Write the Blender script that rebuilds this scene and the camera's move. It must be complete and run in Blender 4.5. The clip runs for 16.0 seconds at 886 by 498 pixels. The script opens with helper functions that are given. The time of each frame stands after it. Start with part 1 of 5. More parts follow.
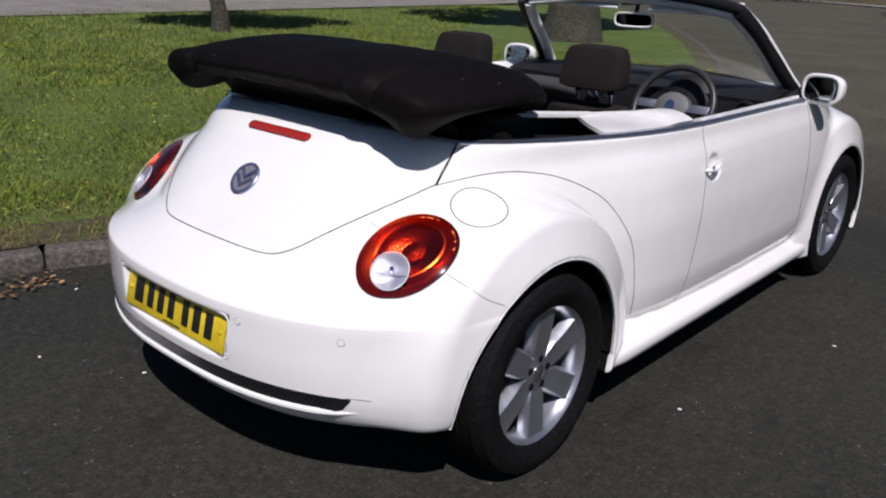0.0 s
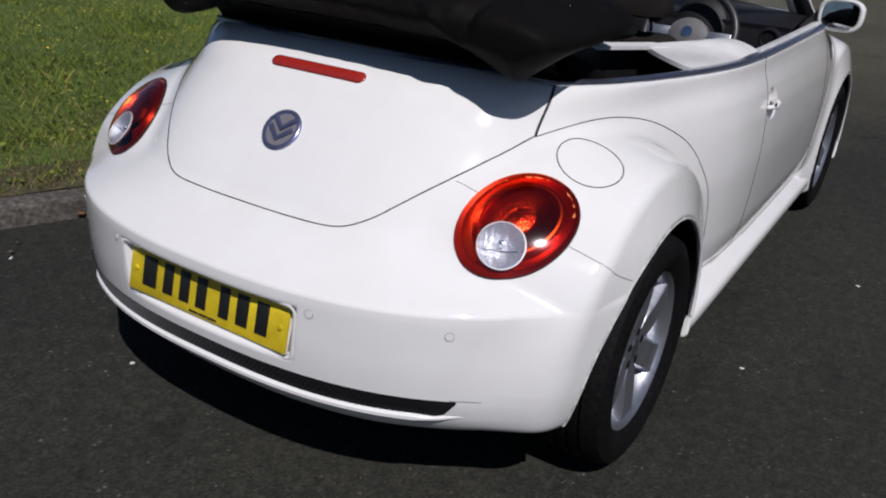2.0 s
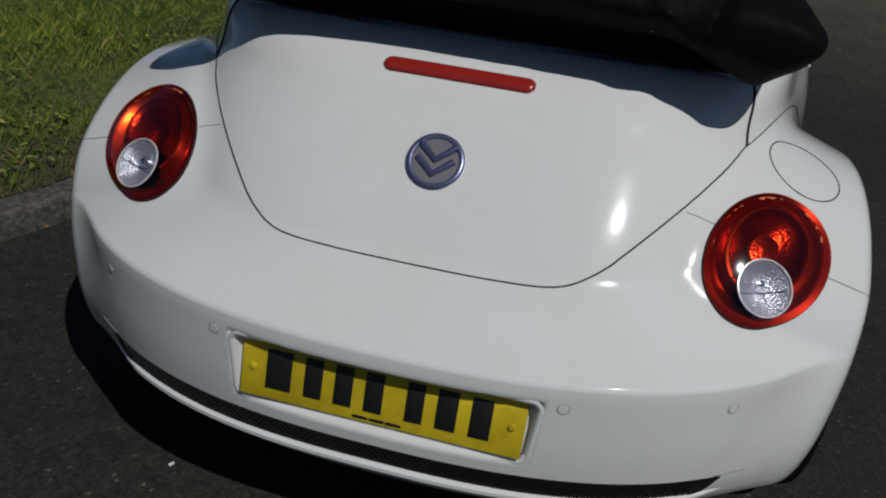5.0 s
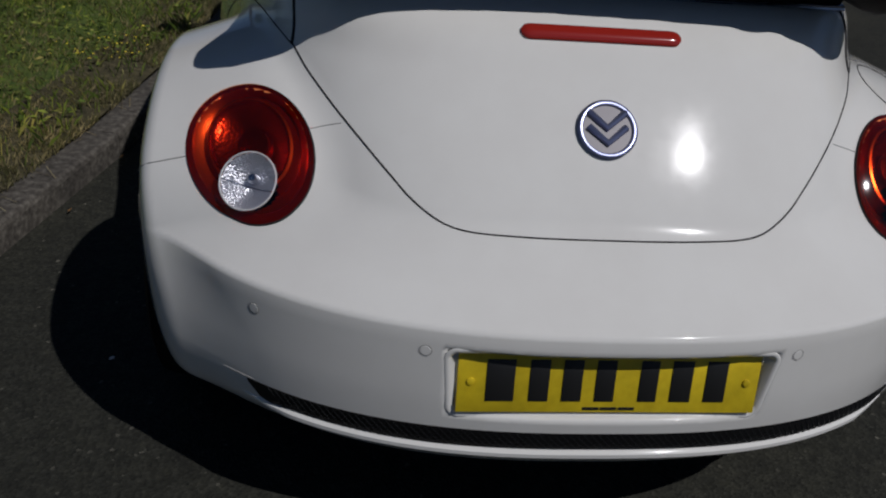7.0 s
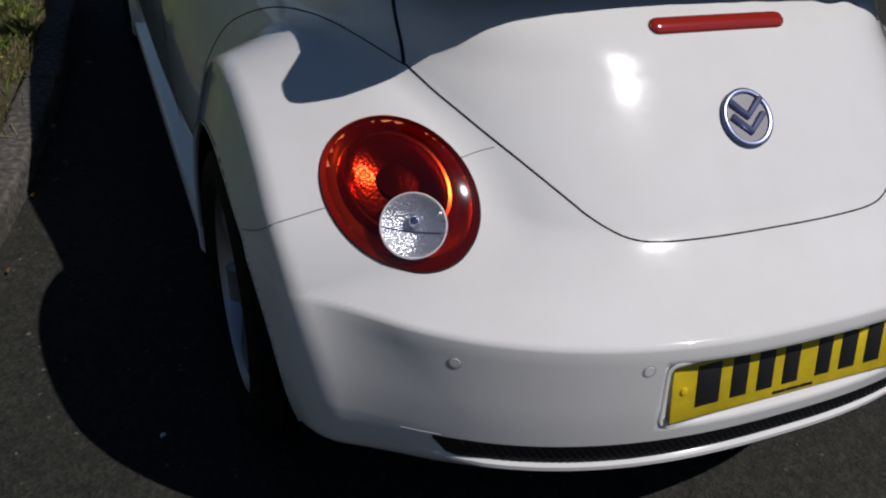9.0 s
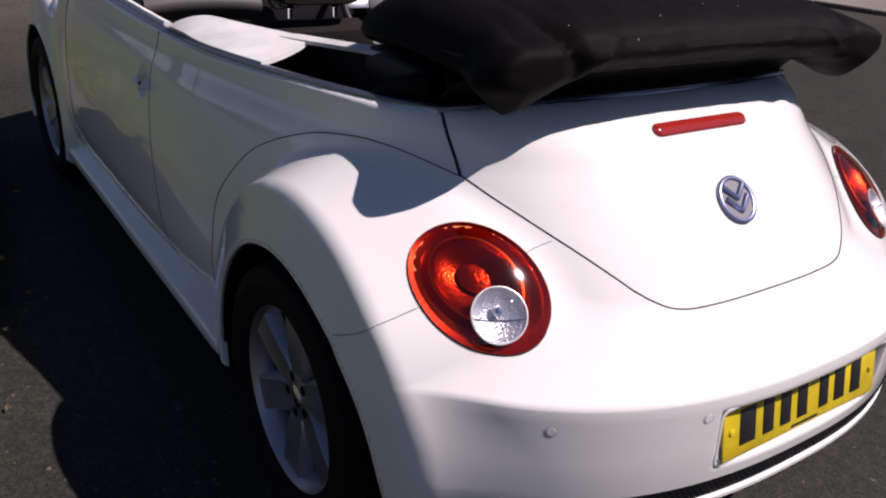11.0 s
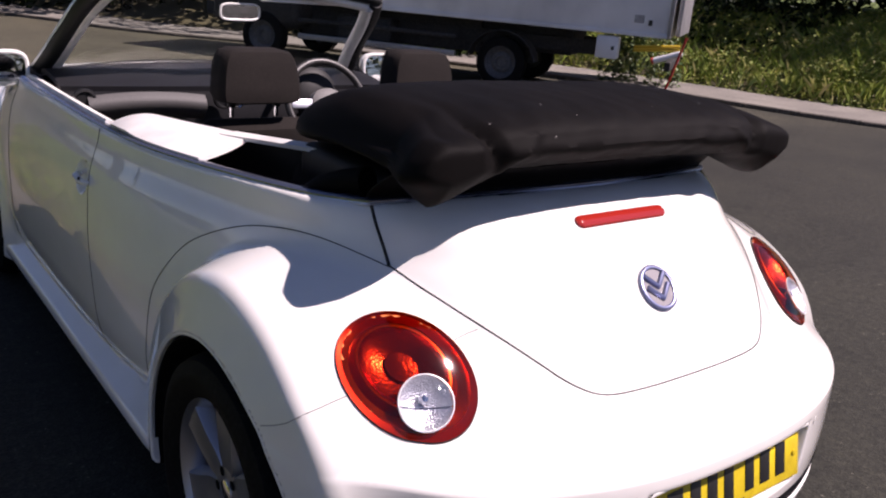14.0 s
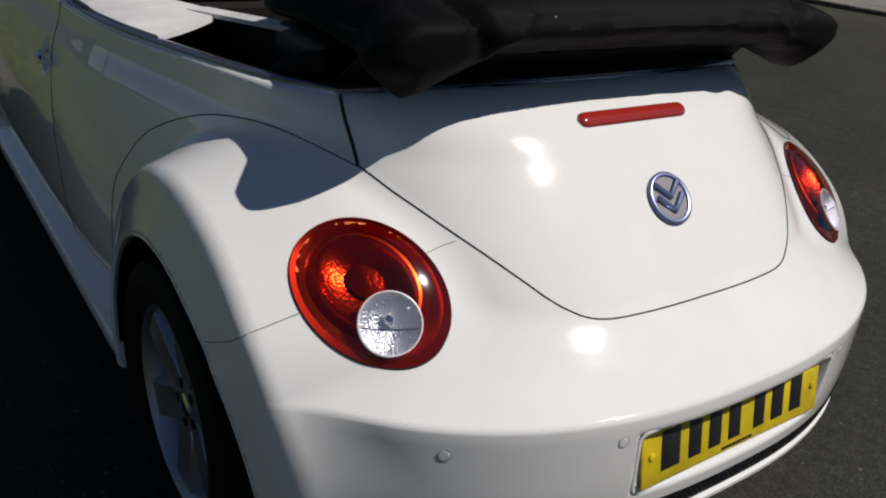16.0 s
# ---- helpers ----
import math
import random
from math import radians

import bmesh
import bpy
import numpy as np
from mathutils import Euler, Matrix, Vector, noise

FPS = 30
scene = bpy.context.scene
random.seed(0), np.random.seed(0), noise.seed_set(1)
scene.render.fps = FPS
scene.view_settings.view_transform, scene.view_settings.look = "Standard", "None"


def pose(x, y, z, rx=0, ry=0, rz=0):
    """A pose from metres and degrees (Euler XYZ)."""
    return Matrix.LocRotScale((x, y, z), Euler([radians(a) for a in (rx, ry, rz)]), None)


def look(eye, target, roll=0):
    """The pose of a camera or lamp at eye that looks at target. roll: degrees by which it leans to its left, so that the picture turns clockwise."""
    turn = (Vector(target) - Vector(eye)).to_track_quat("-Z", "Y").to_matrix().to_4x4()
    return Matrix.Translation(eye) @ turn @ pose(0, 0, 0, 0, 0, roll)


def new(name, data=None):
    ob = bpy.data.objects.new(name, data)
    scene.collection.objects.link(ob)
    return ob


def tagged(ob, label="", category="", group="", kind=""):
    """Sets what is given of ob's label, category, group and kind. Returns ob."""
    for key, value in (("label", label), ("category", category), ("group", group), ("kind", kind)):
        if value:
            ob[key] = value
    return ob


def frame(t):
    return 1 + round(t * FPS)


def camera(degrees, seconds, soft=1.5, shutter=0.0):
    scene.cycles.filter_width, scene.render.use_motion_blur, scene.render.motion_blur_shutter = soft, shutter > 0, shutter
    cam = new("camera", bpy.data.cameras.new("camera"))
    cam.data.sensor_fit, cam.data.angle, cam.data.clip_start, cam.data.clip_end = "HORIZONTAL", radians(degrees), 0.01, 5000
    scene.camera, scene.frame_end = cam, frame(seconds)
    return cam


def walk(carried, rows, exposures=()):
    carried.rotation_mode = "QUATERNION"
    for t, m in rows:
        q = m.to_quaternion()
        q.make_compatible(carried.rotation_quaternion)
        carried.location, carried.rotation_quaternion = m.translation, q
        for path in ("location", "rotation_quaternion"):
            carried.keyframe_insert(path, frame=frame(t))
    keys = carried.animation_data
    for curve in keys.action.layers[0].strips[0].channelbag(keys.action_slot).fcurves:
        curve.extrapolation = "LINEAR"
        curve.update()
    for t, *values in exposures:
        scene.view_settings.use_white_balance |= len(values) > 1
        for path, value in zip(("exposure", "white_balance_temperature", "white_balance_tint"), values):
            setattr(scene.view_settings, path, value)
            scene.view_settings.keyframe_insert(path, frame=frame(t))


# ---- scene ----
cam = camera(56.3, 16.0, soft=2.1)
PATH = [
    (0, (2.0443, -1.8456, 1.4458), (0.7957, -0.4261, 0.7929), 2.29),
    (0.5, (1.8649, -1.7925, 1.4259), (0.6418, -0.3810, 0.7156), 2.90),
    (1, (1.6950, -1.8282, 1.4200), (0.5870, -0.3335, 0.6862), 4.27),
    (1.5, (1.4950, -1.8711, 1.4003), (0.4951, -0.3272, 0.6151), 3.19),
    (2, (1.3546, -1.8664, 1.3838), (0.4005, -0.3066, 0.5734), 4.02),
    (2.5, (1.1813, -1.8328, 1.3854), (0.3050, -0.2434, 0.5453), 3.21),
    (3, (0.9763, -1.8703, 1.3888), (0.2334, -0.2255, 0.5270), 5.08),
    (3.5, (0.7820, -1.9230, 1.4145), (0.2107, -0.2200, 0.5350), 4.01),
    (4, (0.6446, -1.8867, 1.3844), (0.1465, -0.1676, 0.4918), 5.22),
    (4.5, (0.4761, -1.8225, 1.3861), (0.0056, -0.1351, 0.4211), 3.56),
    (4.7, (0.4054, -1.8206, 1.3868), (-0.0228, -0.1044, 0.4532), 4.56),
    (6.8, (-0.3448, -1.7426, 1.3453), (-0.1937, -0.0176, 0.3445), 5.92),
    (7, (-0.4434, -1.7539, 1.3317), (-0.2156, -0.0363, 0.3328), 5.31),
    (7.5, (-0.5984, -1.7084, 1.3269), (-0.2776, -0.0378, 0.2753), 4.78),
    (8, (-0.7347, -1.6237, 1.2856), (-0.2527, 0.0181, 0.2500), 2.78),
    (8.2, (-0.8039, -1.5651, 1.3148), (-0.2743, 0.0292, 0.2296), 4.36),
    (10.3, (-1.3685, -1.4236, 1.3841), (-0.3580, -0.0065, 0.3990), 2.32),
    (10.5, (-1.4105, -1.4188, 1.4033), (-0.3639, -0.0020, 0.4561), 2.96),
    (11, (-1.4719, -1.4181, 1.4125), (-0.4069, 0.0511, 0.5715), 4.55),
    (11.5, (-1.4983, -1.4083, 1.4193), (-0.4732, 0.1160, 0.6283), 4.13),
    (12, (-1.5041, -1.4050, 1.4312), (-0.4655, 0.1481, 0.7178), 5.08),
    (12.5, (-1.5048, -1.4073, 1.4202), (-0.4586, 0.1730, 0.7814), 4.96),
    (13, (-1.4967, -1.4203, 1.4281), (-0.4403, 0.1636, 0.8154), 4.44),
    (13.5, (-1.4797, -1.4518, 1.4176), (-0.3681, 0.1023, 0.8268), 4.53),
    (14, (-1.4537, -1.4808, 1.4184), (-0.2647, 0.0043, 0.8011), 5.08),
    (14.5, (-1.4169, -1.5011, 1.4142), (-0.1388, -0.1151, 0.7468), 6.25),
    (15, (-1.3762, -1.5069, 1.4038), (-0.0446, -0.2126, 0.6611), 7.09),
    (15.5, (-1.3401, -1.4598, 1.3839), (-0.0796, -0.1202, 0.5985), 6.46),
    (16, (-1.2481, -1.3795, 1.3702), (-0.1594, 0.0612, 0.5106), 6.14),
]
EXPOSURES = [
    (0.0, -0.08, 5950, 21),
    (1.5, -0.33, 5900, 19),
    (3.5, -0.82, 5900, 13),
    (4.5, -1.15, 5850, 10),
    (7.0, -1.24, 5950, 14),
    (7.5, -0.90, 5950, 15),
    (8.0, -0.84, 5950, 16),
    (10.5, -0.15, 6250, 22),
    (11.0, 0.10, 6350, 29),
    (12.5, 0.76, 6450, 33),
    (13.3, 0.84, 6500, 34),
    (14.0, 0.62, 6550, 34),
    (15.0, 0.06, 6350, 26),
    (16.0, -0.38, 6250, 14),
]
walk(cam, [(t, look(eye, target, roll)) for t, eye, target, roll in PATH], EXPOSURES)

# ---- light: high summer sun from the car's right rear, clear sky ----
SUN = Vector((0.56, -0.55, 1.0)).normalized()
world = bpy.data.worlds.new("world")
scene.world = world
world.use_nodes = True
sky = world.node_tree.nodes.new("ShaderNodeTexSky")
sky.sky_type, sky.sun_disc = "NISHITA", False
sky.sun_elevation = math.asin(SUN.z)
sky.sun_rotation = math.atan2(SUN.x, SUN.y)
sky.air_density, sky.dust_density, sky.ozone_density = 0.8, 0.2, 2.5
world.node_tree.links.new(sky.outputs[0], world.node_tree.nodes["Background"].inputs[0])
world.node_tree.nodes["Background"].inputs[1].default_value = 0.05
sun = new("sun", bpy.data.lights.new("sun", "SUN"))
sun.data.energy, sun.data.angle, sun.data.color = 5.0, radians(0.53), (1.0, 0.95, 0.87)
sun.matrix_world = look(SUN * 60, (0, 0, 0))


# ---- materials ----
def material(name, base, rough=0.5, metal=0.0, **more):
    """A Principled material; returns it with its node tree's shader."""
    m = bpy.data.materials.new(name)
    m.use_nodes = True
    b = m.node_tree.nodes["Principled BSDF"]
    b.inputs["Base Color"].default_value = (*base, 1)
    b.inputs["Roughness"].default_value = rough
    b.inputs["Metallic"].default_value = metal
    for key, value in more.items():
        b.inputs[key.replace("_", " ")].default_value = value
    return m


def link(m, a, b):
    m.node_tree.links.new(a, b)


def add(m, kind, **props):
    n = m.node_tree.nodes.new(kind)
    for key, value in props.items():
        n.inputs[key.replace("_", " ")].default_value = value
    return n


def coords(m, scale=1.0):
    tc = m.node_tree.nodes.new("ShaderNodeTexCoord")
    mp = m.node_tree.nodes.new("ShaderNodeMapping")
    mp.inputs["Scale"].default_value = (scale,) * 3 if isinstance(scale, (int, float)) else scale
    link(m, tc.outputs["Object"], mp.inputs[0])
    return mp.outputs[0]


def ramp(m, fac, stops):
    r = m.node_tree.nodes.new("ShaderNodeValToRGB")
    while len(r.color_ramp.elements) < len(stops):
        r.color_ramp.elements.new(0.5)
    for e, (p, c) in zip(r.color_ramp.elements, stops):
        e.position, e.color = p, (*c, 1) if len(c) == 3 else c
    link(m, fac, r.inputs[0])
    return r.outputs[0]


def mixed(m, fac, a, b, kind="MIX"):
    n = m.node_tree.nodes.new("ShaderNodeMix")
    n.data_type, n.blend_type = "RGBA", kind
    for s, v in ((n.inputs["Factor"], fac), (n.inputs["A"], a), (n.inputs["B"], b)):
        if isinstance(v, (int, float)):
            s.default_value = v
        elif isinstance(v, tuple):
            s.default_value = (*v, 1)
        else:
            link(m, v, s)
    return n.outputs["Result"]


def shader(m):
    return m.node_tree.nodes["Principled BSDF"]


def bump(m, height, strength=0.3, distance=0.01):
    n = m.node_tree.nodes.new("ShaderNodeBump")
    n.inputs["Strength"].default_value, n.inputs["Distance"].default_value = strength, distance
    link(m, height, n.inputs["Height"])
    link(m, n.outputs[0], shader(m).inputs["Normal"])


def noisy(m, scale, detail=4.0, rough=0.6, vec=None):
    n = add(m, "ShaderNodeTexNoise", Scale=scale, Detail=detail, Roughness=rough)
    link(m, vec or coords(m), n.inputs["Vector"])
    return n.outputs["Fac"]


def two_scale(name, dark, mid, light, fine, coarse, rough=0.8, relief=0.3, depth=0.01, **more):
    """Grain over broad stains, with relief from the grain."""
    m = material(name, mid, rough, **more)
    a, b = noisy(m, fine, 5), noisy(m, coarse, 3)
    grain = ramp(m, a, [(0.3, dark), (0.5, mid), (0.72, light)])
    stain = ramp(m, b, [(0.3, (0.72, 0.72, 0.72)), (0.7, (1.12, 1.12, 1.1))])
    link(m, mixed(m, 1.0, grain, stain, "MULTIPLY"), shader(m).inputs["Base Color"])
    if relief:
        bump(m, a, relief, depth)
    return m


def varied(name, stops, rough, **more):
    """Colour by Random Per Island, for leaves and blades."""
    m = material(name, stops[0][1], rough, **more)
    g = m.node_tree.nodes.new("ShaderNodeNewGeometry")
    drift = ramp(m, noisy(m, 1.6, 5), [(0.28, (0.55, 0.6, 0.6)), (0.5, (1, 1, 1)), (0.72, (1.4, 1.3, 1.15))])
    link(m, mixed(m, 1.0, ramp(m, g.outputs["Random Per Island"], stops), drift, "MULTIPLY"), shader(m).inputs["Base Color"])
    return m


PAINT = material("white_paint", (0.80, 0.79, 0.75), 0.10, Specular_IOR_Level=0.06, Coat_Weight=1.0, Coat_Roughness=0.018, Coat_IOR=1.55)
dust = noisy(PAINT, 7.0, 5)
link(PAINT, ramp(PAINT, dust, [(0.25, (0.77, 0.755, 0.71)), (0.65, (0.81, 0.80, 0.755))]), shader(PAINT).inputs["Base Color"])
link(PAINT, ramp(PAINT, noisy(PAINT, 40.0, 3), [(0.3, (0.12, 0.12, 0.12)), (0.8, (0.17, 0.17, 0.17))]), shader(PAINT).inputs["Roughness"])
FINESEAM = material("fine_panel_joint", (0.30, 0.29, 0.28), 0.8)
SEAM = material("panel_gap", (0.035, 0.034, 0.034), 0.8, Specular_IOR_Level=0.1)
BLACK = two_scale("black_plastic", (0.006, 0.006, 0.0065), (0.010, 0.010, 0.0105), (0.018, 0.018, 0.0185), 300, 9, 0.55, 0.15, 0.002, Specular_IOR_Level=0.3)
GRILLE = material("gloss_black_grille", (0.008, 0.008, 0.009), 0.35, Specular_IOR_Level=0.35)
LINER = two_scale("wheel_arch_liner", (0.003, 0.003, 0.003), (0.006, 0.006, 0.006), (0.014, 0.013, 0.012), 60, 6, 0.9, 0.2, 0.004, Specular_IOR_Level=0.1)
RUBBER = two_scale("tyre_rubber", (0.003, 0.003, 0.003), (0.0055, 0.0055, 0.0055), (0.012, 0.0115, 0.011), 90, 8, 0.75, 0.15, 0.002, Specular_IOR_Level=0.12)
ALLOY = material("silver_alloy", (0.37, 0.38, 0.41), 0.34, 0.85)
link(ALLOY, ramp(ALLOY, noisy(ALLOY, 25, 4), [(0.3, (0.30, 0.30, 0.30)), (0.75, (0.46, 0.46, 0.46))]), shader(ALLOY).inputs["Roughness"])
CHROME = material("chrome", (0.78, 0.79, 0.82), 0.08, 1.0)
BADGE = material("badge_grey", (0.20, 0.19, 0.20), 0.45, 0.2, Specular_IOR_Level=0.3)
BADGEBLUE = material("badge_blue_chrome", (0.27, 0.29, 0.44), 0.3, 0.85)
TRIM = material("bright_window_trim", (0.55, 0.57, 0.62), 0.3, 0.9)
CLOTH = two_scale("black_hood_canvas", (0.0032, 0.0027, 0.0026), (0.005, 0.0042, 0.0039), (0.009, 0.0075, 0.0068), 420, 4, 0.66, 0.2, 0.002, Specular_IOR_Level=0.07)
lint = add(CLOTH, "ShaderNodeTexVoronoi", Scale=21.0)
link(CLOTH, coords(CLOTH), lint.inputs["Vector"])
speck = ramp(CLOTH, lint.outputs["Distance"], [(0.0, (1, 1, 1)), (0.028, (1, 1, 1)), (0.036, (0, 0, 0))])
under = shader(CLOTH).inputs["Base Color"].links[0].from_socket
link(CLOTH, mixed(CLOTH, speck, under, (0.3, 0.29, 0.27)), shader(CLOTH).inputs["Base Color"])
SEATCLOTH = two_scale("brown_grey_seat_cloth", (0.009, 0.0073, 0.0065), (0.0145, 0.0118, 0.0105), (0.022, 0.018, 0.016), 350, 5, 0.9, 0.25, 0.002, Specular_IOR_Level=0.2)
CREAM = two_scale("cream_leatherette", (0.72, 0.71, 0.68), (0.75, 0.74, 0.71), (0.78, 0.77, 0.74), 220, 5, 0.45, 0.08, 0.002)
DASH = two_scale("dark_grey_dashboard", (0.007, 0.007, 0.0085), (0.011, 0.011, 0.013), (0.018, 0.018, 0.02), 260, 4, 0.55, 0.15, 0.002, Specular_IOR_Level=0.3)
WHEELPAD = two_scale("pale_grey_wheel_pad", (0.10, 0.098, 0.095), (0.14, 0.137, 0.133), (0.18, 0.175, 0.17), 200, 6, 0.6, 0.1, 0.002)
PADGREY = two_scale("grey_dash_pad", (0.035, 0.034, 0.034), (0.05, 0.048, 0.047), (0.07, 0.067, 0.065), 260, 4, 0.6, 0.15, 0.002)
REDLENS = material("red_lens", (0.95, 0.105, 0.014), 0.02, Transmission_Weight=1.0, IOR=1.03, Coat_Weight=1.0, Coat_Roughness=0.08)
REDBOWL = material("red_reflector", (0.13, 0.008, 0.004), 0.3, 0.6, Specular_IOR_Level=0.2)
FACETRED = material("faceted_red_bowl", (0.48, 0.055, 0.02), 0.24, 1.0)
RIMHIDE = two_scale("grey_wheel_leather", (0.018, 0.017, 0.016), (0.03, 0.028, 0.026), (0.045, 0.042, 0.039), 200, 9, 0.4, 0.1, 0.002)
AMBER = material("amber_reflector", (0.85, 0.20, 0.05), 0.28, 1.0)
CLEAR = material("clear_lens", (0.97, 0.97, 0.98), 0.02, Transmission_Weight=1.0, IOR=1.03, Coat_Weight=1.0, Coat_Roughness=0.02)
SILVERRIM = material("pale_lens_rim", (0.72, 0.70, 0.70), 0.3, 0.2)
GLOSSBLACK = material("satin_blue_grey_trim", (0.22, 0.24, 0.31), 0.2, 0.85)
SILVER = material("faceted_reflector", (0.74, 0.74, 0.79), 0.31, 0.9)
facet = add(SILVER, "ShaderNodeTexVoronoi", Scale=260.0)
link(SILVER, coords(SILVER), facet.inputs["Vector"])
bump(SILVER, mixed(SILVER, 0.35, facet.outputs["Distance"], noisy(SILVER, 45, 1)), 0.7, 0.004)
dimple = add(FACETRED, "ShaderNodeTexVoronoi", Scale=150.0)
link(FACETRED, coords(FACETRED), dimple.inputs["Vector"])
bump(FACETRED, dimple.outputs["Distance"], 0.2, 0.003)
BRAKE = material("red_brake_lens", (0.34, 0.022, 0.014), 0.12, Coat_Weight=1.0)
GLASS = material("windscreen_glass", (0.93, 0.97, 0.95), 0.01, Transmission_Weight=1.0, IOR=1.08)
MIRROR = material("mirror_glass", (0.85, 0.87, 0.88), 0.01, 1.0)
YELLOW = two_scale("yellow_plate", (0.62, 0.45, 0.010), (0.67, 0.50, 0.012), (0.71, 0.54, 0.016), 60, 10, 0.35, 0.0)
INK = material("black_print", (0.012, 0.012, 0.012), 0.45)
ORANGE = material("red_belt_button", (0.6, 0.03, 0.02), 0.4)

ASPHALT = material("road_asphalt", (0.03, 0.029, 0.027), 0.85, Specular_IOR_Level=0.35)
stone = add(ASPHALT, "ShaderNodeTexVoronoi", Scale=130.0)
link(ASPHALT, coords(ASPHALT), stone.inputs["Vector"])
grit = ramp(ASPHALT, stone.outputs["Color"], [(0.05, (0.0145, 0.0147, 0.0105)), (0.5, (0.0258, 0.0262, 0.0192)), (0.92, (0.040, 0.040, 0.031)), (0.965, (0.12, 0.115, 0.092))])
wear = ramp(ASPHALT, noisy(ASPHALT, 0.55, 6), [(0.3, (0.75, 0.75, 0.76)), (0.5, (1, 1, 1)), (0.75, (1.3, 1.27, 1.2))])
mottle = ramp(ASPHALT, noisy(ASPHALT, 22.0, 6, 0.75), [(0.30, (0.6, 0.6, 0.6)), (0.50, (1, 1, 1)), (0.70, (1.5, 1.48, 1.42))])
patch = ramp(ASPHALT, noisy(ASPHALT, 3.1, 5), [(0.28, (0.62, 0.62, 0.62)), (0.42, (1, 1, 1)), (0.9, (1.12, 1.1, 1.08))])
# the colour grows paler and warmer further along the road, with an uneven edge
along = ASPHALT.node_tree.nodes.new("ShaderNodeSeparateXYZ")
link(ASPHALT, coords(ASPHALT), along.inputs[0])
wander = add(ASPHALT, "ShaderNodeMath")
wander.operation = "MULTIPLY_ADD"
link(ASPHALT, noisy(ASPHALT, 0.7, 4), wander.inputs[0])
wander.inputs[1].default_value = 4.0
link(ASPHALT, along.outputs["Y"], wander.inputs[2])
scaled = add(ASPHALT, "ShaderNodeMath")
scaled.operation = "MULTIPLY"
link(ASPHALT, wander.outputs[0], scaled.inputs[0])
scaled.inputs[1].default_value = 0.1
far_tone = ramp(ASPHALT, scaled.outputs[0], [(0.55, (0.80, 0.80, 0.80)), (0.95, (2.45, 2.28, 2.02))])
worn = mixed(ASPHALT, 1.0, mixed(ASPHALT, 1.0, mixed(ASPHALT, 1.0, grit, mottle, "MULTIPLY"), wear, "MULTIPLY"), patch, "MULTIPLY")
link(ASPHALT, mixed(ASPHALT, 1.0, worn, far_tone, "MULTIPLY"), shader(ASPHALT).inputs["Base Color"])
bump(ASPHALT, stone.outputs["Distance"], 0.4, 0.005)
KERB = two_scale("weathered_kerb_stone", (0.035, 0.03, 0.024), (0.085, 0.075, 0.062), (0.17, 0.155, 0.13), 45, 2.2, 0.9, 0.5, 0.01)
PAVING = two_scale("worn_pavement_asphalt", (0.13, 0.12, 0.105), (0.2, 0.185, 0.16), (0.29, 0.27, 0.24), 80, 1.2, 0.9, 0.4, 0.006)
SOIL = two_scale("mown_turf", (0.026, 0.042, 0.006), (0.08, 0.12, 0.014), (0.15, 0.185, 0.028), 30, 0.9, 0.95, 0.6, 0.03)
LITTER = two_scale("dry_earth_and_moss", (0.028, 0.026, 0.009), (0.07, 0.060, 0.026), (0.14, 0.115, 0.055), 40, 4, 0.95, 0.7, 0.02)
BLADES = varied("grass_blades", [(0.0, (0.035, 0.062, 0.008)), (0.4, (0.095, 0.145, 0.014)), (0.8, (0.19, 0.24, 0.026)), (1.0, (0.30, 0.26, 0.07))], 0.6)
DRYTURF = varied("dry_turf", [(0.0, (0.05, 0.055, 0.012)), (0.35, (0.11, 0.10, 0.03)), (0.7, (0.17, 0.145, 0.06)), (1.0, (0.30, 0.25, 0.12))], 0.7)
STRAW = varied("dry_straw", [(0.0, (0.08, 0.06, 0.03)), (0.7, (0.16, 0.125, 0.06)), (1.0, (0.34, 0.29, 0.16))], 0.8)
DEADLEAF = varied("fallen_leaves", [(0.0, (0.10, 0.05, 0.015)), (0.6, (0.22, 0.12, 0.04)), (1.0, (0.34, 0.22, 0.09))], 0.8)
PETALS = material("yellow_petals", (0.75, 0.6, 0.03), 0.6)
LEAVES = varied("leaves", [(0.0, (0.03, 0.06, 0.012)), (0.5, (0.055, 0.10, 0.02)), (1.0, (0.10, 0.15, 0.035))], 0.5)
WEEDS = varied("bank_weeds", [(0.0, (0.08, 0.13, 0.016)), (0.4, (0.18, 0.25, 0.03)), (0.8, (0.31, 0.34, 0.06)), (1.0, (0.45, 0.38, 0.16))], 0.6)
# leaf green darkened to near black: the hedges' shade is put into the colour
SHADELEAF = varied("shaded_hedge_leaves", [(0.0, (0.004, 0.008, 0.003)), (0.6, (0.009, 0.016, 0.005)), (1.0, (0.02, 0.03, 0.009))], 0.8, Specular_IOR_Level=0.05)
BARK = two_scale("grey_bark", (0.018, 0.016, 0.010), (0.055, 0.050, 0.034), (0.13, 0.115, 0.085), 28, 3, 0.95, 0.9, 0.04)
TRUCKWHITE = two_scale("white_truck_panel", (0.70, 0.71, 0.73), (0.76, 0.77, 0.79), (0.8, 0.8, 0.82), 3, 0.7, 0.4, 0.0)
TRUCKDARK = two_scale("dark_chassis", (0.015, 0.015, 0.016), (0.025, 0.025, 0.026), (0.05, 0.046, 0.042), 30, 2, 0.8, 0.2, 0.006)
DARKSTEEL = two_scale("dull_steel_wheel", (0.06, 0.06, 0.062), (0.10, 0.10, 0.103), (0.15, 0.15, 0.15), 30, 3, 0.6, 0.05, 0.002)
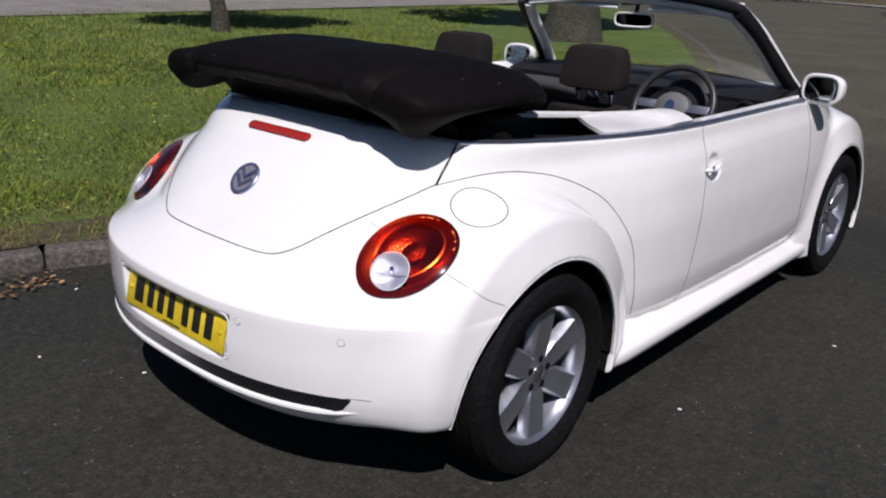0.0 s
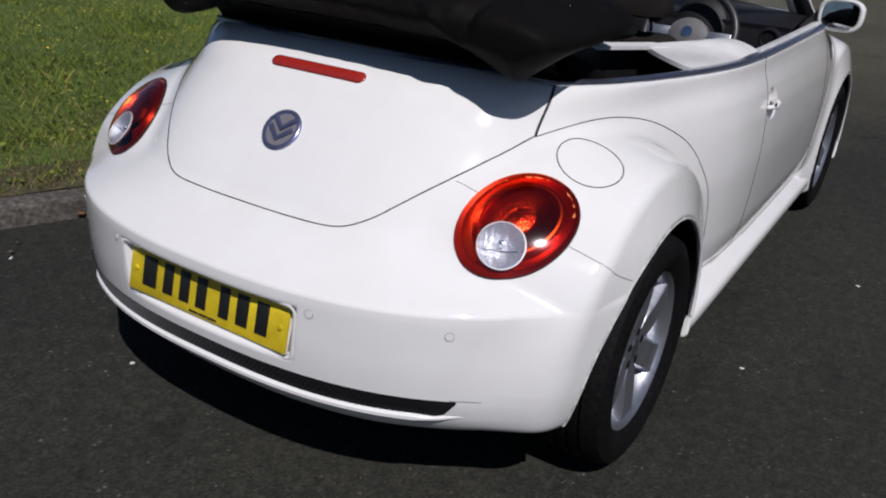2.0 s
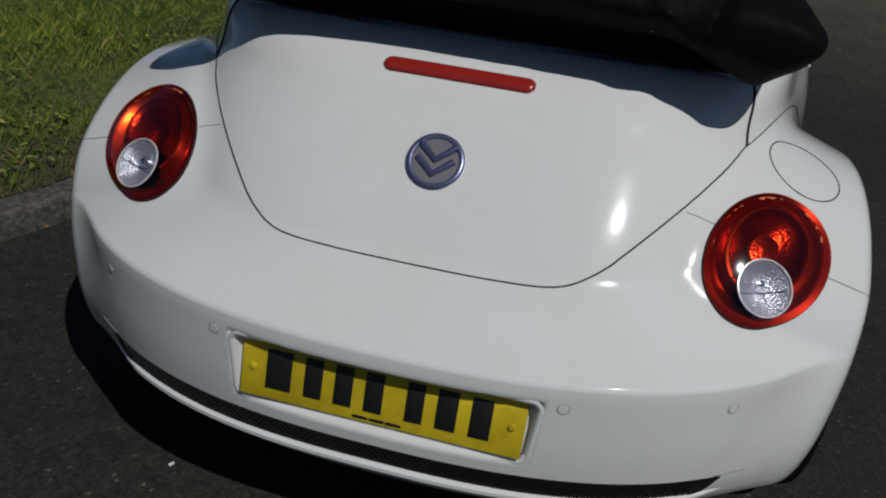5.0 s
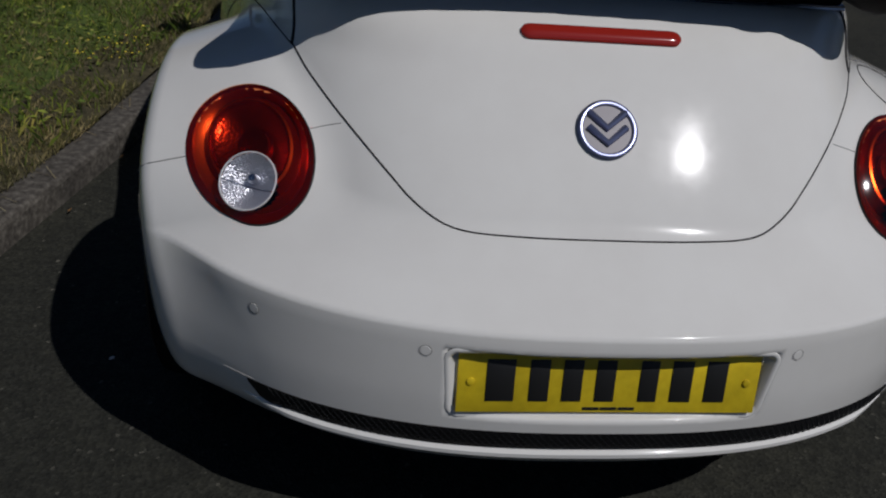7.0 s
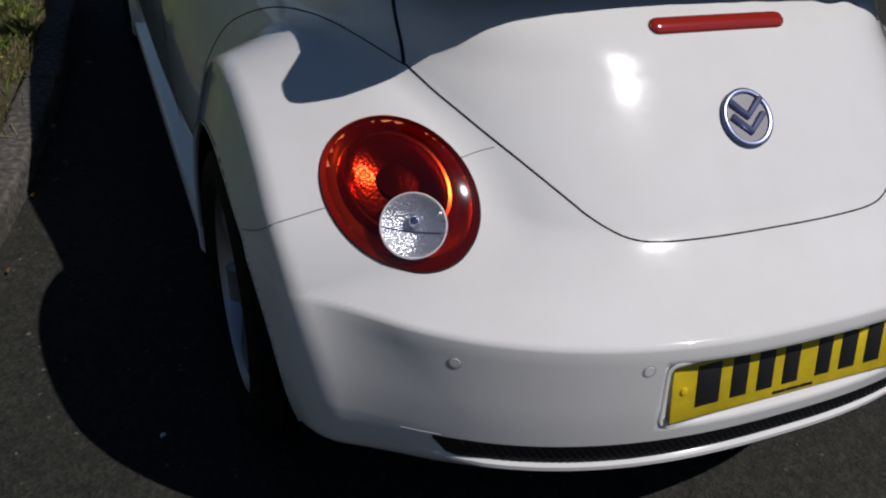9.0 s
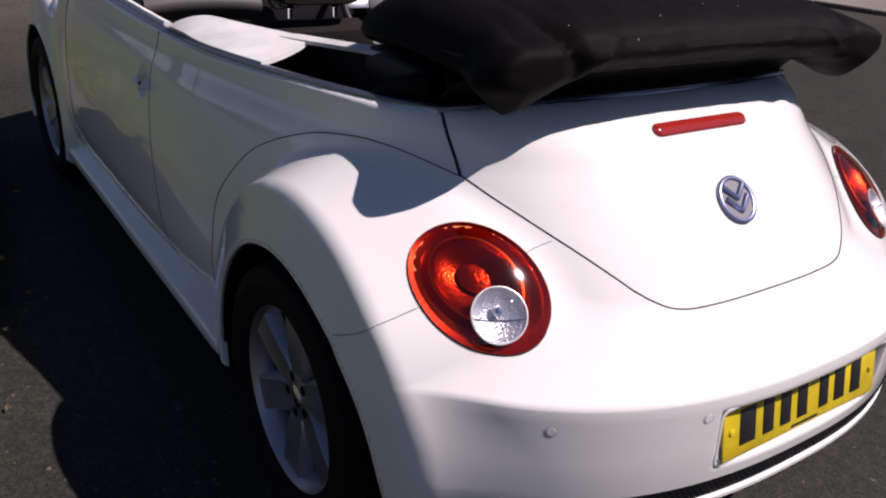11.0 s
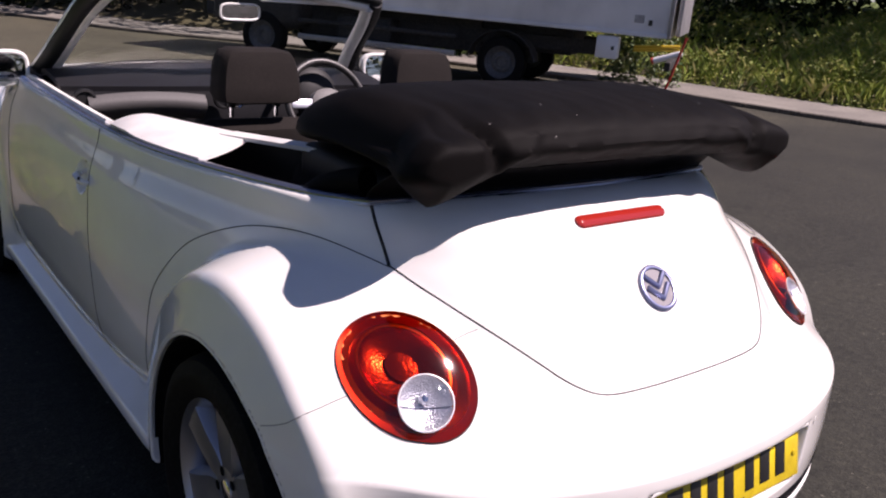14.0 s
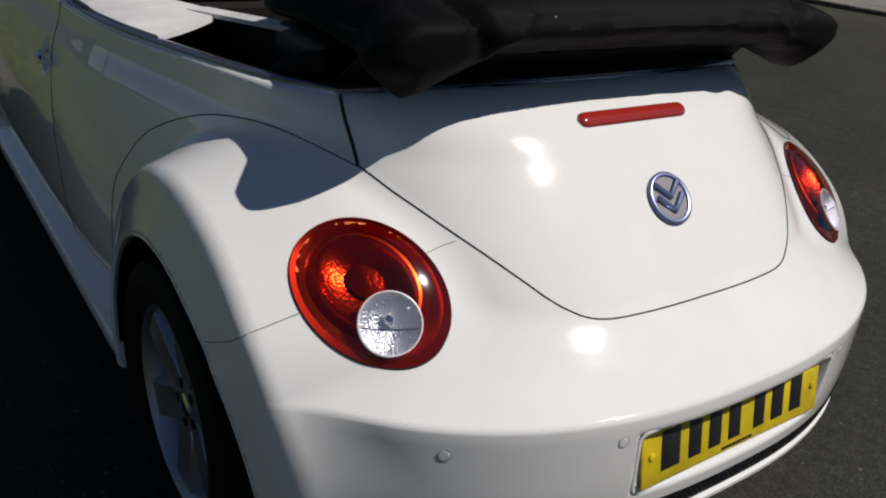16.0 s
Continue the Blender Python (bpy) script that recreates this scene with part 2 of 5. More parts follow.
GREY = two_scale("grey_metal", (0.25, 0.25, 0.26), (0.34, 0.34, 0.35), (0.42, 0.42, 0.43), 30, 3, 0.5, 0.05, 0.002, Metallic=0.4)
STRIPE = material("yellow_and_black_bar", (0.6, 0.4, 0.02), 0.5)
REDPAINT = material("red_paint", (0.45, 0.03, 0.02), 0.5)
NAVY = material("navy_lettering", (0.02, 0.025, 0.09), 0.5)
CHIP = material("pale_litter", (0.7, 0.68, 0.63), 0.8)


# ---- mesh helpers ----
def mesh_of(name, verts, faces, mat, smooth=False):
    me = bpy.data.meshes.new(name)
    me.from_pydata([tuple(map(float, v)) for v in verts], [], [tuple(int(i) for i in f) for f in faces])
    me.materials.append(mat)
    if smooth:
        me.polygons.foreach_set("use_smooth", [True] * len(me.polygons))
    me.update()
    return me


def put(name, me, parent=None, label="", m=None):
    ob = new(name, me)
    if parent is not None:
        ob.parent = parent
    if m is not None:
        ob.matrix_basis = m
    return tagged(ob, label)


def part(name, bm, mat, parent=None, label="", smooth=True):
    """Links a bmesh as one mesh object under a thing or a part."""
    me = bpy.data.meshes.new(name)
    bm.normal_update()
    bm.to_mesh(me)
    bm.free()
    me.materials.append(mat)
    if smooth:
        me.polygons.foreach_set("use_smooth", [True] * len(me.polygons))
        me.set_sharp_from_angle(angle=radians(38))
    return put(name, me, parent, label)


def empty(name, where=(0, 0, 0), **tags):
    ob = new(name)
    ob.location = where
    ob.empty_display_size = 0.1
    return tagged(ob, **tags)


def box(size, where=(0, 0, 0), bevel=0.0, turn=None, bm=None, segments=2):
    """A box with bevelled edges, into bm or a new bmesh."""
    own = bmesh.new()
    bmesh.ops.create_cube(own, size=1.0)
    bmesh.ops.scale(own, vec=size, verts=own.verts)
    if bevel:
        bmesh.ops.bevel(own, geom=own.edges[:], offset=bevel, segments=segments, profile=0.5, affect="EDGES")
    m = Matrix.Translation(where) @ (turn.to_4x4() if turn else Matrix())
    bmesh.ops.transform(own, matrix=m, verts=own.verts)
    if bm is None:
        return own
    return joined(bm, own)


def joined(bm, other):
    me = bpy.data.meshes.new("tmp")
    other.to_mesh(me)
    other.free()
    bm.from_mesh(me)
    bpy.data.meshes.remove(me)
    return bm


def disc(radius, depth, where, axis, n=24, r2=None, bevel=0.0, bm=None):
    """A cylinder or cone about an axis."""
    own = bmesh.new()
    bmesh.ops.create_cone(own, cap_ends=True, segments=n, radius1=radius, radius2=radius if r2 is None else r2, depth=depth)
    if bevel:
        rims = [e for e in own.edges if abs(e.verts[0].co.z - e.verts[1].co.z) < 1e-6]
        bmesh.ops.bevel(own, geom=rims, offset=bevel, segments=2, profile=0.5, affect="EDGES")
    turn = Vector(axis).to_track_quat("Z", "Y").to_matrix().to_4x4()
    bmesh.ops.transform(own, matrix=Matrix.Translation(where) @ turn, verts=own.verts)
    return own if bm is None else joined(bm, own)


def lathe(profile, axis_m, n=48, closed=False):
    """Turns (radius, height) pairs about z, then places the result by a matrix."""
    bm = bmesh.new()
    rings = [[bm.verts.new((r * math.cos(2 * math.pi * k / n), r * math.sin(2 * math.pi * k / n), h)) for k in range(n)] for r, h in profile]
    pairs = list(zip(rings, rings[1:])) + ([(rings[-1], rings[0])] if closed else [])
    for a, b in pairs:
        for k in range(n):
            bm.faces.new((a[k], a[(k + 1) % n], b[(k + 1) % n], b[k]))
    bmesh.ops.transform(bm, matrix=axis_m, verts=bm.verts)
    bmesh.ops.recalc_face_normals(bm, faces=bm.faces)
    return bm


def tube(points, radius, n=8, caps=True, flat=1.0, up=None):
    """A tube along points; radius may be a list; flat squashes it across 'up'."""
    pts = [Vector(p) for p in points]
    radii = radius if isinstance(radius, (list, tuple)) else [radius] * len(pts)
    bm, rings = bmesh.new(), []
    side = None
    for i, p in enumerate(pts):
        t = (pts[min(i + 1, len(pts) - 1)] - pts[max(i - 1, 0)]).normalized()
        ref = Vector(up) if up else (side or (Vector((0, 0, 1)) if abs(t.z) < 0.9 else Vector((1, 0, 0))))
        a = (ref - t * ref.dot(t)).normalized()
        b = t.cross(a)
        side = a
        rings.append([bm.verts.new(p + radii[i] * (flat * math.cos(2 * math.pi * k / n) * a + math.sin(2 * math.pi * k / n) * b)) for k in range(n)])
    for ra, rb in zip(rings, rings[1:]):
        for k in range(n):
            bm.faces.new((ra[k], ra[(k + 1) % n], rb[(k + 1) % n], rb[k]))
    if caps:
        bm.faces.new(rings[0][::-1])
        bm.faces.new(rings[-1])
    bmesh.ops.recalc_face_normals(bm, faces=bm.faces)
    return bm


def spline(pts, n=40):
    """Catmull-Rom points through a few control points."""
    p = [Vector(q) for q in pts]
    p = [2 * p[0] - p[1]] + p + [2 * p[-1] - p[-2]]
    out = []
    for i in range(1, len(p) - 2):
        steps = max(2, n // (len(p) - 3))
        for k in range(steps):
            t = k / steps
            a, b, c, d = p[i - 1], p[i], p[i + 1], p[i + 2]
            out.append(0.5 * (2 * b + (c - a) * t + (2 * a - 5 * b + 4 * c - d) * t * t + (3 * b - a - 3 * c + d) * t**3))
    return out + [p[-2]]


def sheet(fn, nu, nv, close_u=False):
    """A grid surface from fn(u, v), u and v in 0..1."""
    bm = bmesh.new()
    g = [[bm.verts.new(fn(i / (nu if close_u else nu - 1), j / (nv - 1))) for j in range(nv)] for i in range(nu)]
    for i in range(nu if close_u else nu - 1):
        for j in range(nv - 1):
            k = (i + 1) % nu
            bm.faces.new((g[i][j], g[k][j], g[k][j + 1], g[i][j + 1]))
    bmesh.ops.recalc_face_normals(bm, faces=bm.faces)
    return bm


def thick(bm, depth):
    bmesh.ops.solidify(bm, geom=bm.faces[:], thickness=depth)
    return bm


# ---- the road, its kerbs, verge and bank ----
def smooth_line(pts, step=0.4):
    """Even points along a plan curve."""
    fine = [Vector((*p, 0)) for p in pts]
    fine = spline(fine, 24 * len(pts))
    out, left = [fine[0]], 0.0
    for a, b in zip(fine, fine[1:]):
        d = (b - a).length
        while left + d >= step:
            t = (step - left) / d
            a = a.lerp(b, t)
            out.append(a.copy())
            d, left = (b - a).length, 0.0
        left += d
    return out


def offset_line(line, d):
    """The line moved d to its left."""
    out = []
    for i, p in enumerate(line):
        t = (line[min(i + 1, len(line) - 1)] - line[max(i - 1, 0)]).normalized()
        out.append(p + d * Vector((-t.y, t.x, 0)))
    return out


LEFT_KERB = smooth_line([(-4.6, -12), (-2.75, -5), (-1.87, -0.7), (-1.455, 0.4), (-1.25, 1.4), (-1.13, 2.3), (-1.06, 3.2), (-1.09, 4.2), (-1.50, 6), (-2.3, 8.5), (-3.5, 11), (-5.5, 14.5), (-8.1, 18.5), (-12, 24), (-20, 33), (-34, 44), (-60, 56)])
RIGHT_KERB = smooth_line([(22, -14), (15, -3.5), (12, 1), (10.6, 3), (9.75, 4.8), (9.3, 6.8), (8.7, 8.6), (7.3, 10.9), (5.7, 12.8), (3.7, 14.8), (2.3, 17.0), (1.3, 18.9), (-1, 24), (-4.5, 34), (-9.9, 47), (-14.5, 51.5), (-20, 54), (-45, 66)])

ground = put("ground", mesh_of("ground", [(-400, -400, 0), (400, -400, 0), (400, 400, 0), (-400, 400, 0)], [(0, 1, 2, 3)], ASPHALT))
tagged(ground, "dark worn asphalt road with pale chippings", "road", kind="structure")


def strip(name, inner, outer, zi, zo, mat, cols=6, wobble=0.0, label="", category=""):
    """A band of ground between two lines of the same length."""
    v, f = [], []
    for a, b in zip(inner, outer):
        for c in range(cols + 1):
            s = c / cols
            p = a.lerp(b, s)
            v.append((p.x, p.y, zi + (zo - zi) * s + wobble * noise.noise((p.x * 0.9, p.y * 0.9, 3.0)) * min(1, 4 * s)))
    w = cols + 1
    f = [(i * w + c, i * w + c + 1, (i + 1) * w + c + 1, (i + 1) * w + c) for i in range(len(inner) - 1) for c in range(cols)]
    ob = put(name, mesh_of(name, v, f, mat, True))
    return tagged(ob, label, category, kind="structure")


KERB_H = 0.09
near = [p for p in LEFT_KERB]
back = offset_line(near, 0.13)
bare = offset_line(near, 0.45)
strip("verge_edge", back, bare, KERB_H - 0.004, KERB_H + 0.01, LITTER, 3, 0.01, "bare dry earth and moss behind the kerb", "ground")
far_side = [Vector((-300 if p.y > -6 else -300, p.y * 3.0, 0)) for p in near]
mid_side = [p.lerp(q, 0.09) for p, q in zip(bare, far_side)]
strip("grass_verge", bare, mid_side, KERB_H + 0.01, KERB_H + 0.12, SOIL, 24, 0.0, "sunny mown green grass with small yellow flowers", "grass")
strip("far_grass", mid_side, far_side, KERB_H + 0.12, KERB_H + 0.6, SOIL, 10, 0.0, "distant green grass", "grass")

kerb_left = tagged(empty("kerb", (0, 0, 0)), "row of weathered grey kerb stones", "kerb", kind="structure")
kerb_right = tagged(empty("kerb", (0, 0, 0)), "row of low grey kerb stones", "kerb", kind="structure")


def kerb_stones(line, side, parent, y_from, y_to, length=0.9, high=KERB_H, wide=0.125):
    """Kerb stones with rounded fronts and open joints, butted along a line."""
    n = max(1, round(length / 0.4))
    me = bpy.data.meshes.new("kerb_stone")
    own = box((wide, length - 0.012, high + 0.1), (0, 0, high / 2 - 0.05), 0.018)
    own.to_mesh(me)
    own.free()
    me.materials.append(KERB)
    for i in range(0, len(line) - n, n):
        a, b = line[i], line[min(i + n, len(line) - 1)]
        if not y_from < a.y < y_to:
            continue
        t = (b - a).normalized()
        c = (a + b) / 2 + side * wide / 2 * Vector((-t.y, t.x, 0))
        jolt = random.uniform(-0.006, 0.006)
        m = Matrix.Translation((c.x, c.y, jolt)) @ Matrix.Rotation(math.atan2(t.y, t.x) - math.pi / 2 + random.uniform(-0.01, 0.01), 4, "Z")
        m = m @ Matrix.Diagonal((1, (b - a).length / length + 0.012, 1, 1))
        put("kerb_stone", me, parent, m=m)


kerb_stones(LEFT_KERB, 1, kerb_left, -9, 30, 0.8)
kerb_stones(RIGHT_KERB, -1, kerb_right, -8, 50, 0.8, 0.06)

rb = offset_line(RIGHT_KERB, -0.125)
path_far = offset_line(RIGHT_KERB, -1.75)
strip("pavement", rb, path_far, 0.055, 0.07, PAVING, 6, 0.012, "worn pale asphalt pavement beside the road", "pavement")
bank_top = offset_line(RIGHT_KERB, -6.5)
strip("bank", path_far, bank_top, 0.06, 1.5, LITTER, 10, 0.12, "earth bank under weeds", "bank")
bank_far = offset_line(RIGHT_KERB, -160)
strip("far_bank", bank_top, [Vector((max(q.x, p.x + 40), max(q.y, p.y), 0)) for p, q in zip(bank_top, bank_far)], 1.5, 4.0, SOIL, 6, 0.0, "rough ground beyond the bank", "ground")


# ---- plants ----
def cards(name, places, sizes, normals_up, mat, label, category, parent=None, shape="leaf", kind="stuff"):
    """Many small bent leaves as one mesh: each a pair of triangles folded along its midrib."""
    n = len(places)
    rng = np.random.default_rng(len(name) * 7 + n)
    ang = rng.uniform(0, 2 * np.pi, n)
    tilt = rng.uniform(-1.0, 1.0, n) * (1.0 - normals_up)
    fwd = np.stack([np.cos(ang) * np.cos(tilt), np.sin(ang) * np.cos(tilt), np.sin(tilt)], 1)
    side = np.stack([-np.sin(ang), np.cos(ang), rng.uniform(-0.5, 0.5, n)], 1)
    side /= np.linalg.norm(side, axis=1)[:, None]
    up = np.cross(fwd, side)
    s = np.asarray(sizes)[:, None]
    p = np.asarray(places)
    v = np.stack([p - fwd * s, p + side * s * 0.55 + up * s * 0.16, p + fwd * s, p - side * s * 0.55 + up * s * 0.16], 1).reshape(-1, 3)
    i = np.arange(n) * 4
    f = np.concatenate([np.stack([i, i + 1, i + 2], 1), np.stack([i, i + 2, i + 3], 1)])
    ob = put(name, mesh_of(name, v, f, mat), parent)
    if parent is None:
        tagged(ob, label, category, kind=kind)
    return ob


def blades(name, xy, z, heights, width, mat, label, category):
    """Single bent grass blades, one triangle pair each."""
    n = len(xy)
    rng = np.random.default_rng(n)
    ang = rng.uniform(0, 2 * np.pi, n)
    lean = rng.uniform(0.1, 0.9, n) * heights
    w = np.stack([np.cos(ang), np.sin(ang), 0 * ang], 1) * width
    out = np.stack([-np.sin(ang), np.cos(ang), 0 * ang], 1)
    base = np.stack([xy[:, 0], xy[:, 1], z], 1)
    mid = base + out * (0.35 * lean)[:, None] + np.array([0, 0, 1]) * (0.6 * heights)[:, None]
    tip = base + out * lean[:, None] + np.array([0, 0, 1]) * heights[:, None]
    v = np.stack([base - w, base + w, mid, tip], 1).reshape(-1, 3)
    i = np.arange(n) * 4
    f = np.concatenate([np.stack([i, i + 1, i + 2], 1), np.stack([i + 1, i + 3, i + 2], 1)])
    return tagged(put(name, mesh_of(name, v, f, mat)), label, category, kind="stuff")


def beside(line, lo, hi, d_lo, d_hi, n, seed, power=1.0):
    """Random plan points beside a line, d_lo to d_hi to its left."""
    rng = np.random.default_rng(seed)
    pts = [p for p in line if lo < p.y < hi]
    k = rng.uniform(0, len(pts) - 1.001, n)
    i = k.astype(int)
    a = np.array([(p.x, p.y) for p in pts])
    t = a[i + 1] - a[i]
    t /= np.linalg.norm(t, axis=1)[:, None]
    d = d_lo + (d_hi - d_lo) * rng.uniform(0, 1, n) ** power
    return a[i] + (a[i + 1] - a[i]) * (k - i)[:, None] + np.stack([-t[:, 1], t[:, 0]], 1) * d[:, None], d




def on_verge(n, seed, near_, far_, fall):
    """Random plan points on the near verge, thinning out away from the kerb."""
    rng = np.random.default_rng(seed)
    xs, ys = rng.uniform(-11, -1, n), rng.uniform(-6, 10, n)
    ky, kx = np.array([(p.y, p.x) for p in LEFT_KERB if p.y < 12]).T
    gap = (np.interp(ys, ky, kx) - xs) * np.cos(np.arctan(np.interp(ys, ky, np.gradient(kx, ky))))
    ok = (gap > near_) & (gap < far_) & (rng.uniform(0, 1, n) < 1 / (1 + np.maximum(gap, 0) / fall) ** 1.5)
    return np.stack([xs[ok], ys[ok]], 1), gap[ok]


xy, d = on_verge(600000, 1, 0.14, 8.0, 2.5)
tuft = np.array([noise.noise((x * 1.3, y * 1.3, 0)) for x, y in xy])
keep = (d > 0.75) | (np.random.default_rng(2).uniform(0, 1, len(d)) < 0.12 + 0.6 * np.clip(d - 0.15, 0, 1) + 0.4 * np.clip(tuft, 0, 1))
xy, d, tuft = xy[keep], d[keep], tuft[keep]
blades("grass", xy, np.full(len(xy), KERB_H) + 0.005 * d, (0.035 + 0.045 * np.clip(tuft + 0.4, 0, 1)) * np.random.default_rng(3).uniform(0.6, 1.3, len(xy)), 0.0028, BLADES, "short green grass blades on the verge", "grass")
xy, d = beside(LEFT_KERB, -6, 26, 5.0, 13.2, 70000, 5, 1.2)
blades("grass", xy, KERB_H + 0.0045 * d, np.random.default_rng(6).uniform(0.04, 0.085, len(xy)), 0.008, BLADES, "green lawn grass further from the kerb", "grass")
xy, d = beside(LEFT_KERB, -3, 9, 0.6, 7.0, 420, 8)
cards("buttercup", np.stack([xy[:, 0], xy[:, 1], KERB_H + 0.09 + 0.005 * d], 1), np.full(len(xy), 0.011), 0.9, PETALS, "small yellow flowers in the grass", "flowers")

xy, d = beside(LEFT_KERB, -3, 8, 0.11, 1.25, 70000, 9, 1.2)
dry = np.random.default_rng(10)
patchy = np.array([noise.noise((x * 3.1, y * 3.1, 2)) for x, y in xy])
xy, d = xy[patchy > -0.25], d[patchy > -0.25]
blades("dry_turf", xy, np.full(len(xy), KERB_H + 0.002), dry.uniform(0.008, 0.04, len(xy)), 0.0020, DRYTURF, "short parched grass and moss at the kerb", "grass")

# a clump of yellow flowers by the kerb, dry straw and fallen leaves along it
rng = np.random.default_rng(31)
clump = np.stack([rng.normal(-1.50, 0.10, 42), rng.normal(1.92, 0.13, 42), rng.uniform(0.15, 0.21, 42)], 1)
cards("hawkbit", clump, np.full(42, 0.0085), 0.95, PETALS, "clump of small yellow flowers beside the kerb", "flowers")
xy, d = beside(LEFT_KERB, -3, 8, 0.05, 0.9, 700, 32, 1.3)
long_ = rng.uniform(0.01, 0.06, len(xy))
a_ = rng.uniform(0, np.pi, len(xy))
half_ = np.stack([np.cos(a_), np.sin(a_), rng.uniform(-0.1, 0.1, len(xy))], 1) * long_[:, None]
side_ = np.stack([-np.sin(a_), np.cos(a_), 0 * a_], 1) * 0.0012
p_ = np.stack([xy[:, 0], xy[:, 1], KERB_H + 0.008 + rng.uniform(0, 0.03, len(xy)) * (d > 0.15)], 1)
quad = np.stack([p_ - half_ - side_, p_ + half_ - side_, p_ + half_ + side_, p_ - half_ + side_], 1).reshape(-1, 3)
tagged(put("straw", mesh_of("straw", quad, np.arange(len(quad)).reshape(-1, 4), STRAW)), "dry straw lying on the kerb and verge", "straw", kind="stuff")
leaf_xy = np.concatenate([np.stack([rng.normal(-1.62, 0.07, 70), rng.normal(-0.52, 0.10, 70)], 1), beside(LEFT_KERB, -4, 6, -0.12, 0.12, 60, 33)[0]])
cards("fallen_leaves", np.column_stack([leaf_xy, np.where(np.arange(len(leaf_xy)) < 70, 0.012, 0.012) + rng.uniform(0, 0.012, len(leaf_xy))]), rng.uniform(0.008, 0.022, len(leaf_xy)), 0.85, DEADLEAF, "brown fallen leaves in the gutter by the kerb", "leaves")

# clover and daisy leaves in patches between the blades
xy, d = on_verge(150000, 15, 0.2, 7.0, 2.5)
patchy = np.array([noise.noise((x * 2.2, y * 2.2, 4)) + 0.5 * noise.noise((x * 6, y * 6, 9)) for x, y in xy])
xy, d = xy[patchy > 0.02], d[patchy > 0.02]
cards("clover", np.stack([xy[:, 0], xy[:, 1], KERB_H + 0.005 * d + np.random.default_rng(16).uniform(0.02, 0.06, len(d))], 1), np.random.default_rng(17).uniform(0.009, 0.02, len(d)), 0.7, BLADES, "patches of clover and daisy leaves in the verge", "clover")

# weeds and brambles on the bank
xy, d = beside(RIGHT_KERB, -4, 12.6, -5.6, -1.65, 90000, 11)
lump = np.array([0.5 + noise.noise((x * 0.9, y * 0.9, 7)) for x, y in xy])
zg = 0.05 + 1.45 * (np.abs(d) - 1.75).clip(0) / 4.75
rng = np.random.default_rng(12)
up = rng.uniform(0, 1, len(xy)) * (0.12 + 0.55 * lump.clip(0, 1)) * (np.abs(d) - 1.6).clip(0, 0.6) / 0.6
cards("weeds", np.stack([xy[:, 0], xy[:, 1], zg + up], 1), rng.uniform(0.014, 0.045, len(xy)), 0.88, WEEDS, "tangled green weeds and brambles on the bank", "weeds")
xy, d = beside(RIGHT_KERB, -4, 12.6, -5.5, -1.7, 16000, 13)
zg = 0.05 + 1.45 * (np.abs(d) - 1.75).clip(0) / 4.75
blades("tall_grass", xy, zg, rng.uniform(0.12, 0.4, len(xy)), 0.006, WEEDS, "tall dry grass on the bank", "grass")


def bush(name, centre, size, n, leaf, mat, label, category, seed, kind="stuff"):
    """A dense clump of leaves in uneven lobes."""
    rng = np.random.default_rng(seed)
    lobes = rng.normal(0, 0.42, (max(6, n // 500), 3))
    pick = rng.integers(0, len(lobes), n)
    u = rng.normal(0, 1, (n, 3))
    u *= (rng.uniform(0.55, 1, n) ** 0.4 * 0.42)[:, None] / np.linalg.norm(u, axis=1)[:, None]
    p = (lobes[pick] + u) * np.array(size) + np.array(centre)
    p[:, 2] = np.abs(p[:, 2] - 0.02) + 0.02
    return cards(name, p, rng.uniform(0.6, 1.3, n) * leaf, 0.1, mat, label, category, kind=kind)


def tree(name, where, height, girth, crown, n, leaf, seed, label):
    """A tapered trunk with limbs and a crown of many leaves in clumps."""
    root = empty(name, where, label=label, category="tree")
    rng = random.Random(seed)
    fork = height * 0.42
    pts = [Vector((0.04 * math.sin(k * 1.7), 0.04 * math.cos(k * 1.3), fork * k / 6 - (0.15 if k == 0 else 0))) for k in range(7)]
    radii = [girth * (1.35 if k == 0 else 1.0 - 0.07 * k) for k in range(7)]
    bm = tube(pts, radii, 14)
    tips = []
    for k in range(7):
        a = 2 * math.pi * k / 7 + rng.uniform(-0.3, 0.3)
        reach = crown[0] * rng.uniform(0.35, 0.7)
        end = Vector((reach * math.cos(a), reach * math.sin(a), fork + (height - fork) * rng.uniform(0.3, 0.8)))
        start = pts[rng.randint(4, 6)]
        mid = start.lerp(end, 0.5) + Vector((0, 0, 0.25))
        joined(bm, tube(spline([start, mid, end], 8), [girth * (0.42 - 0.035 * q) for q in range(9)], 8))
        tips.append(end)
    for v in bm.verts:
        v.co += v.normal * 0.0 + Vector((1, 1, 0)) * 0.03 * girth * noise.noise(v.co * 3)
    part("trunk", bm, BARK, root)
    r = np.random.default_rng(seed)
    centres = np.array([tuple(t) for t in tips] + [(r.uniform(-1, 1) * crown[0] * 0.55, r.uniform(-1, 1) * crown[0] * 0.55, fork + (height - fork) * r.uniform(0.25, 1)) for _ in range(16)])
    pick = r.integers(0, len(centres), n)
    u = r.normal(0, 1, (n, 3))
    u *= (crown[0] * 0.34 * r.uniform(0.4, 1, n) ** 0.5)[:, None] / np.linalg.norm(u, axis=1)[:, None]
    u[:, 2] *= crown[1]
    cards("crown", centres[pick] + u, r.uniform(0.7, 1.3, n) * leaf, 0.1, LEAVES, "", "", parent=root)
    return root


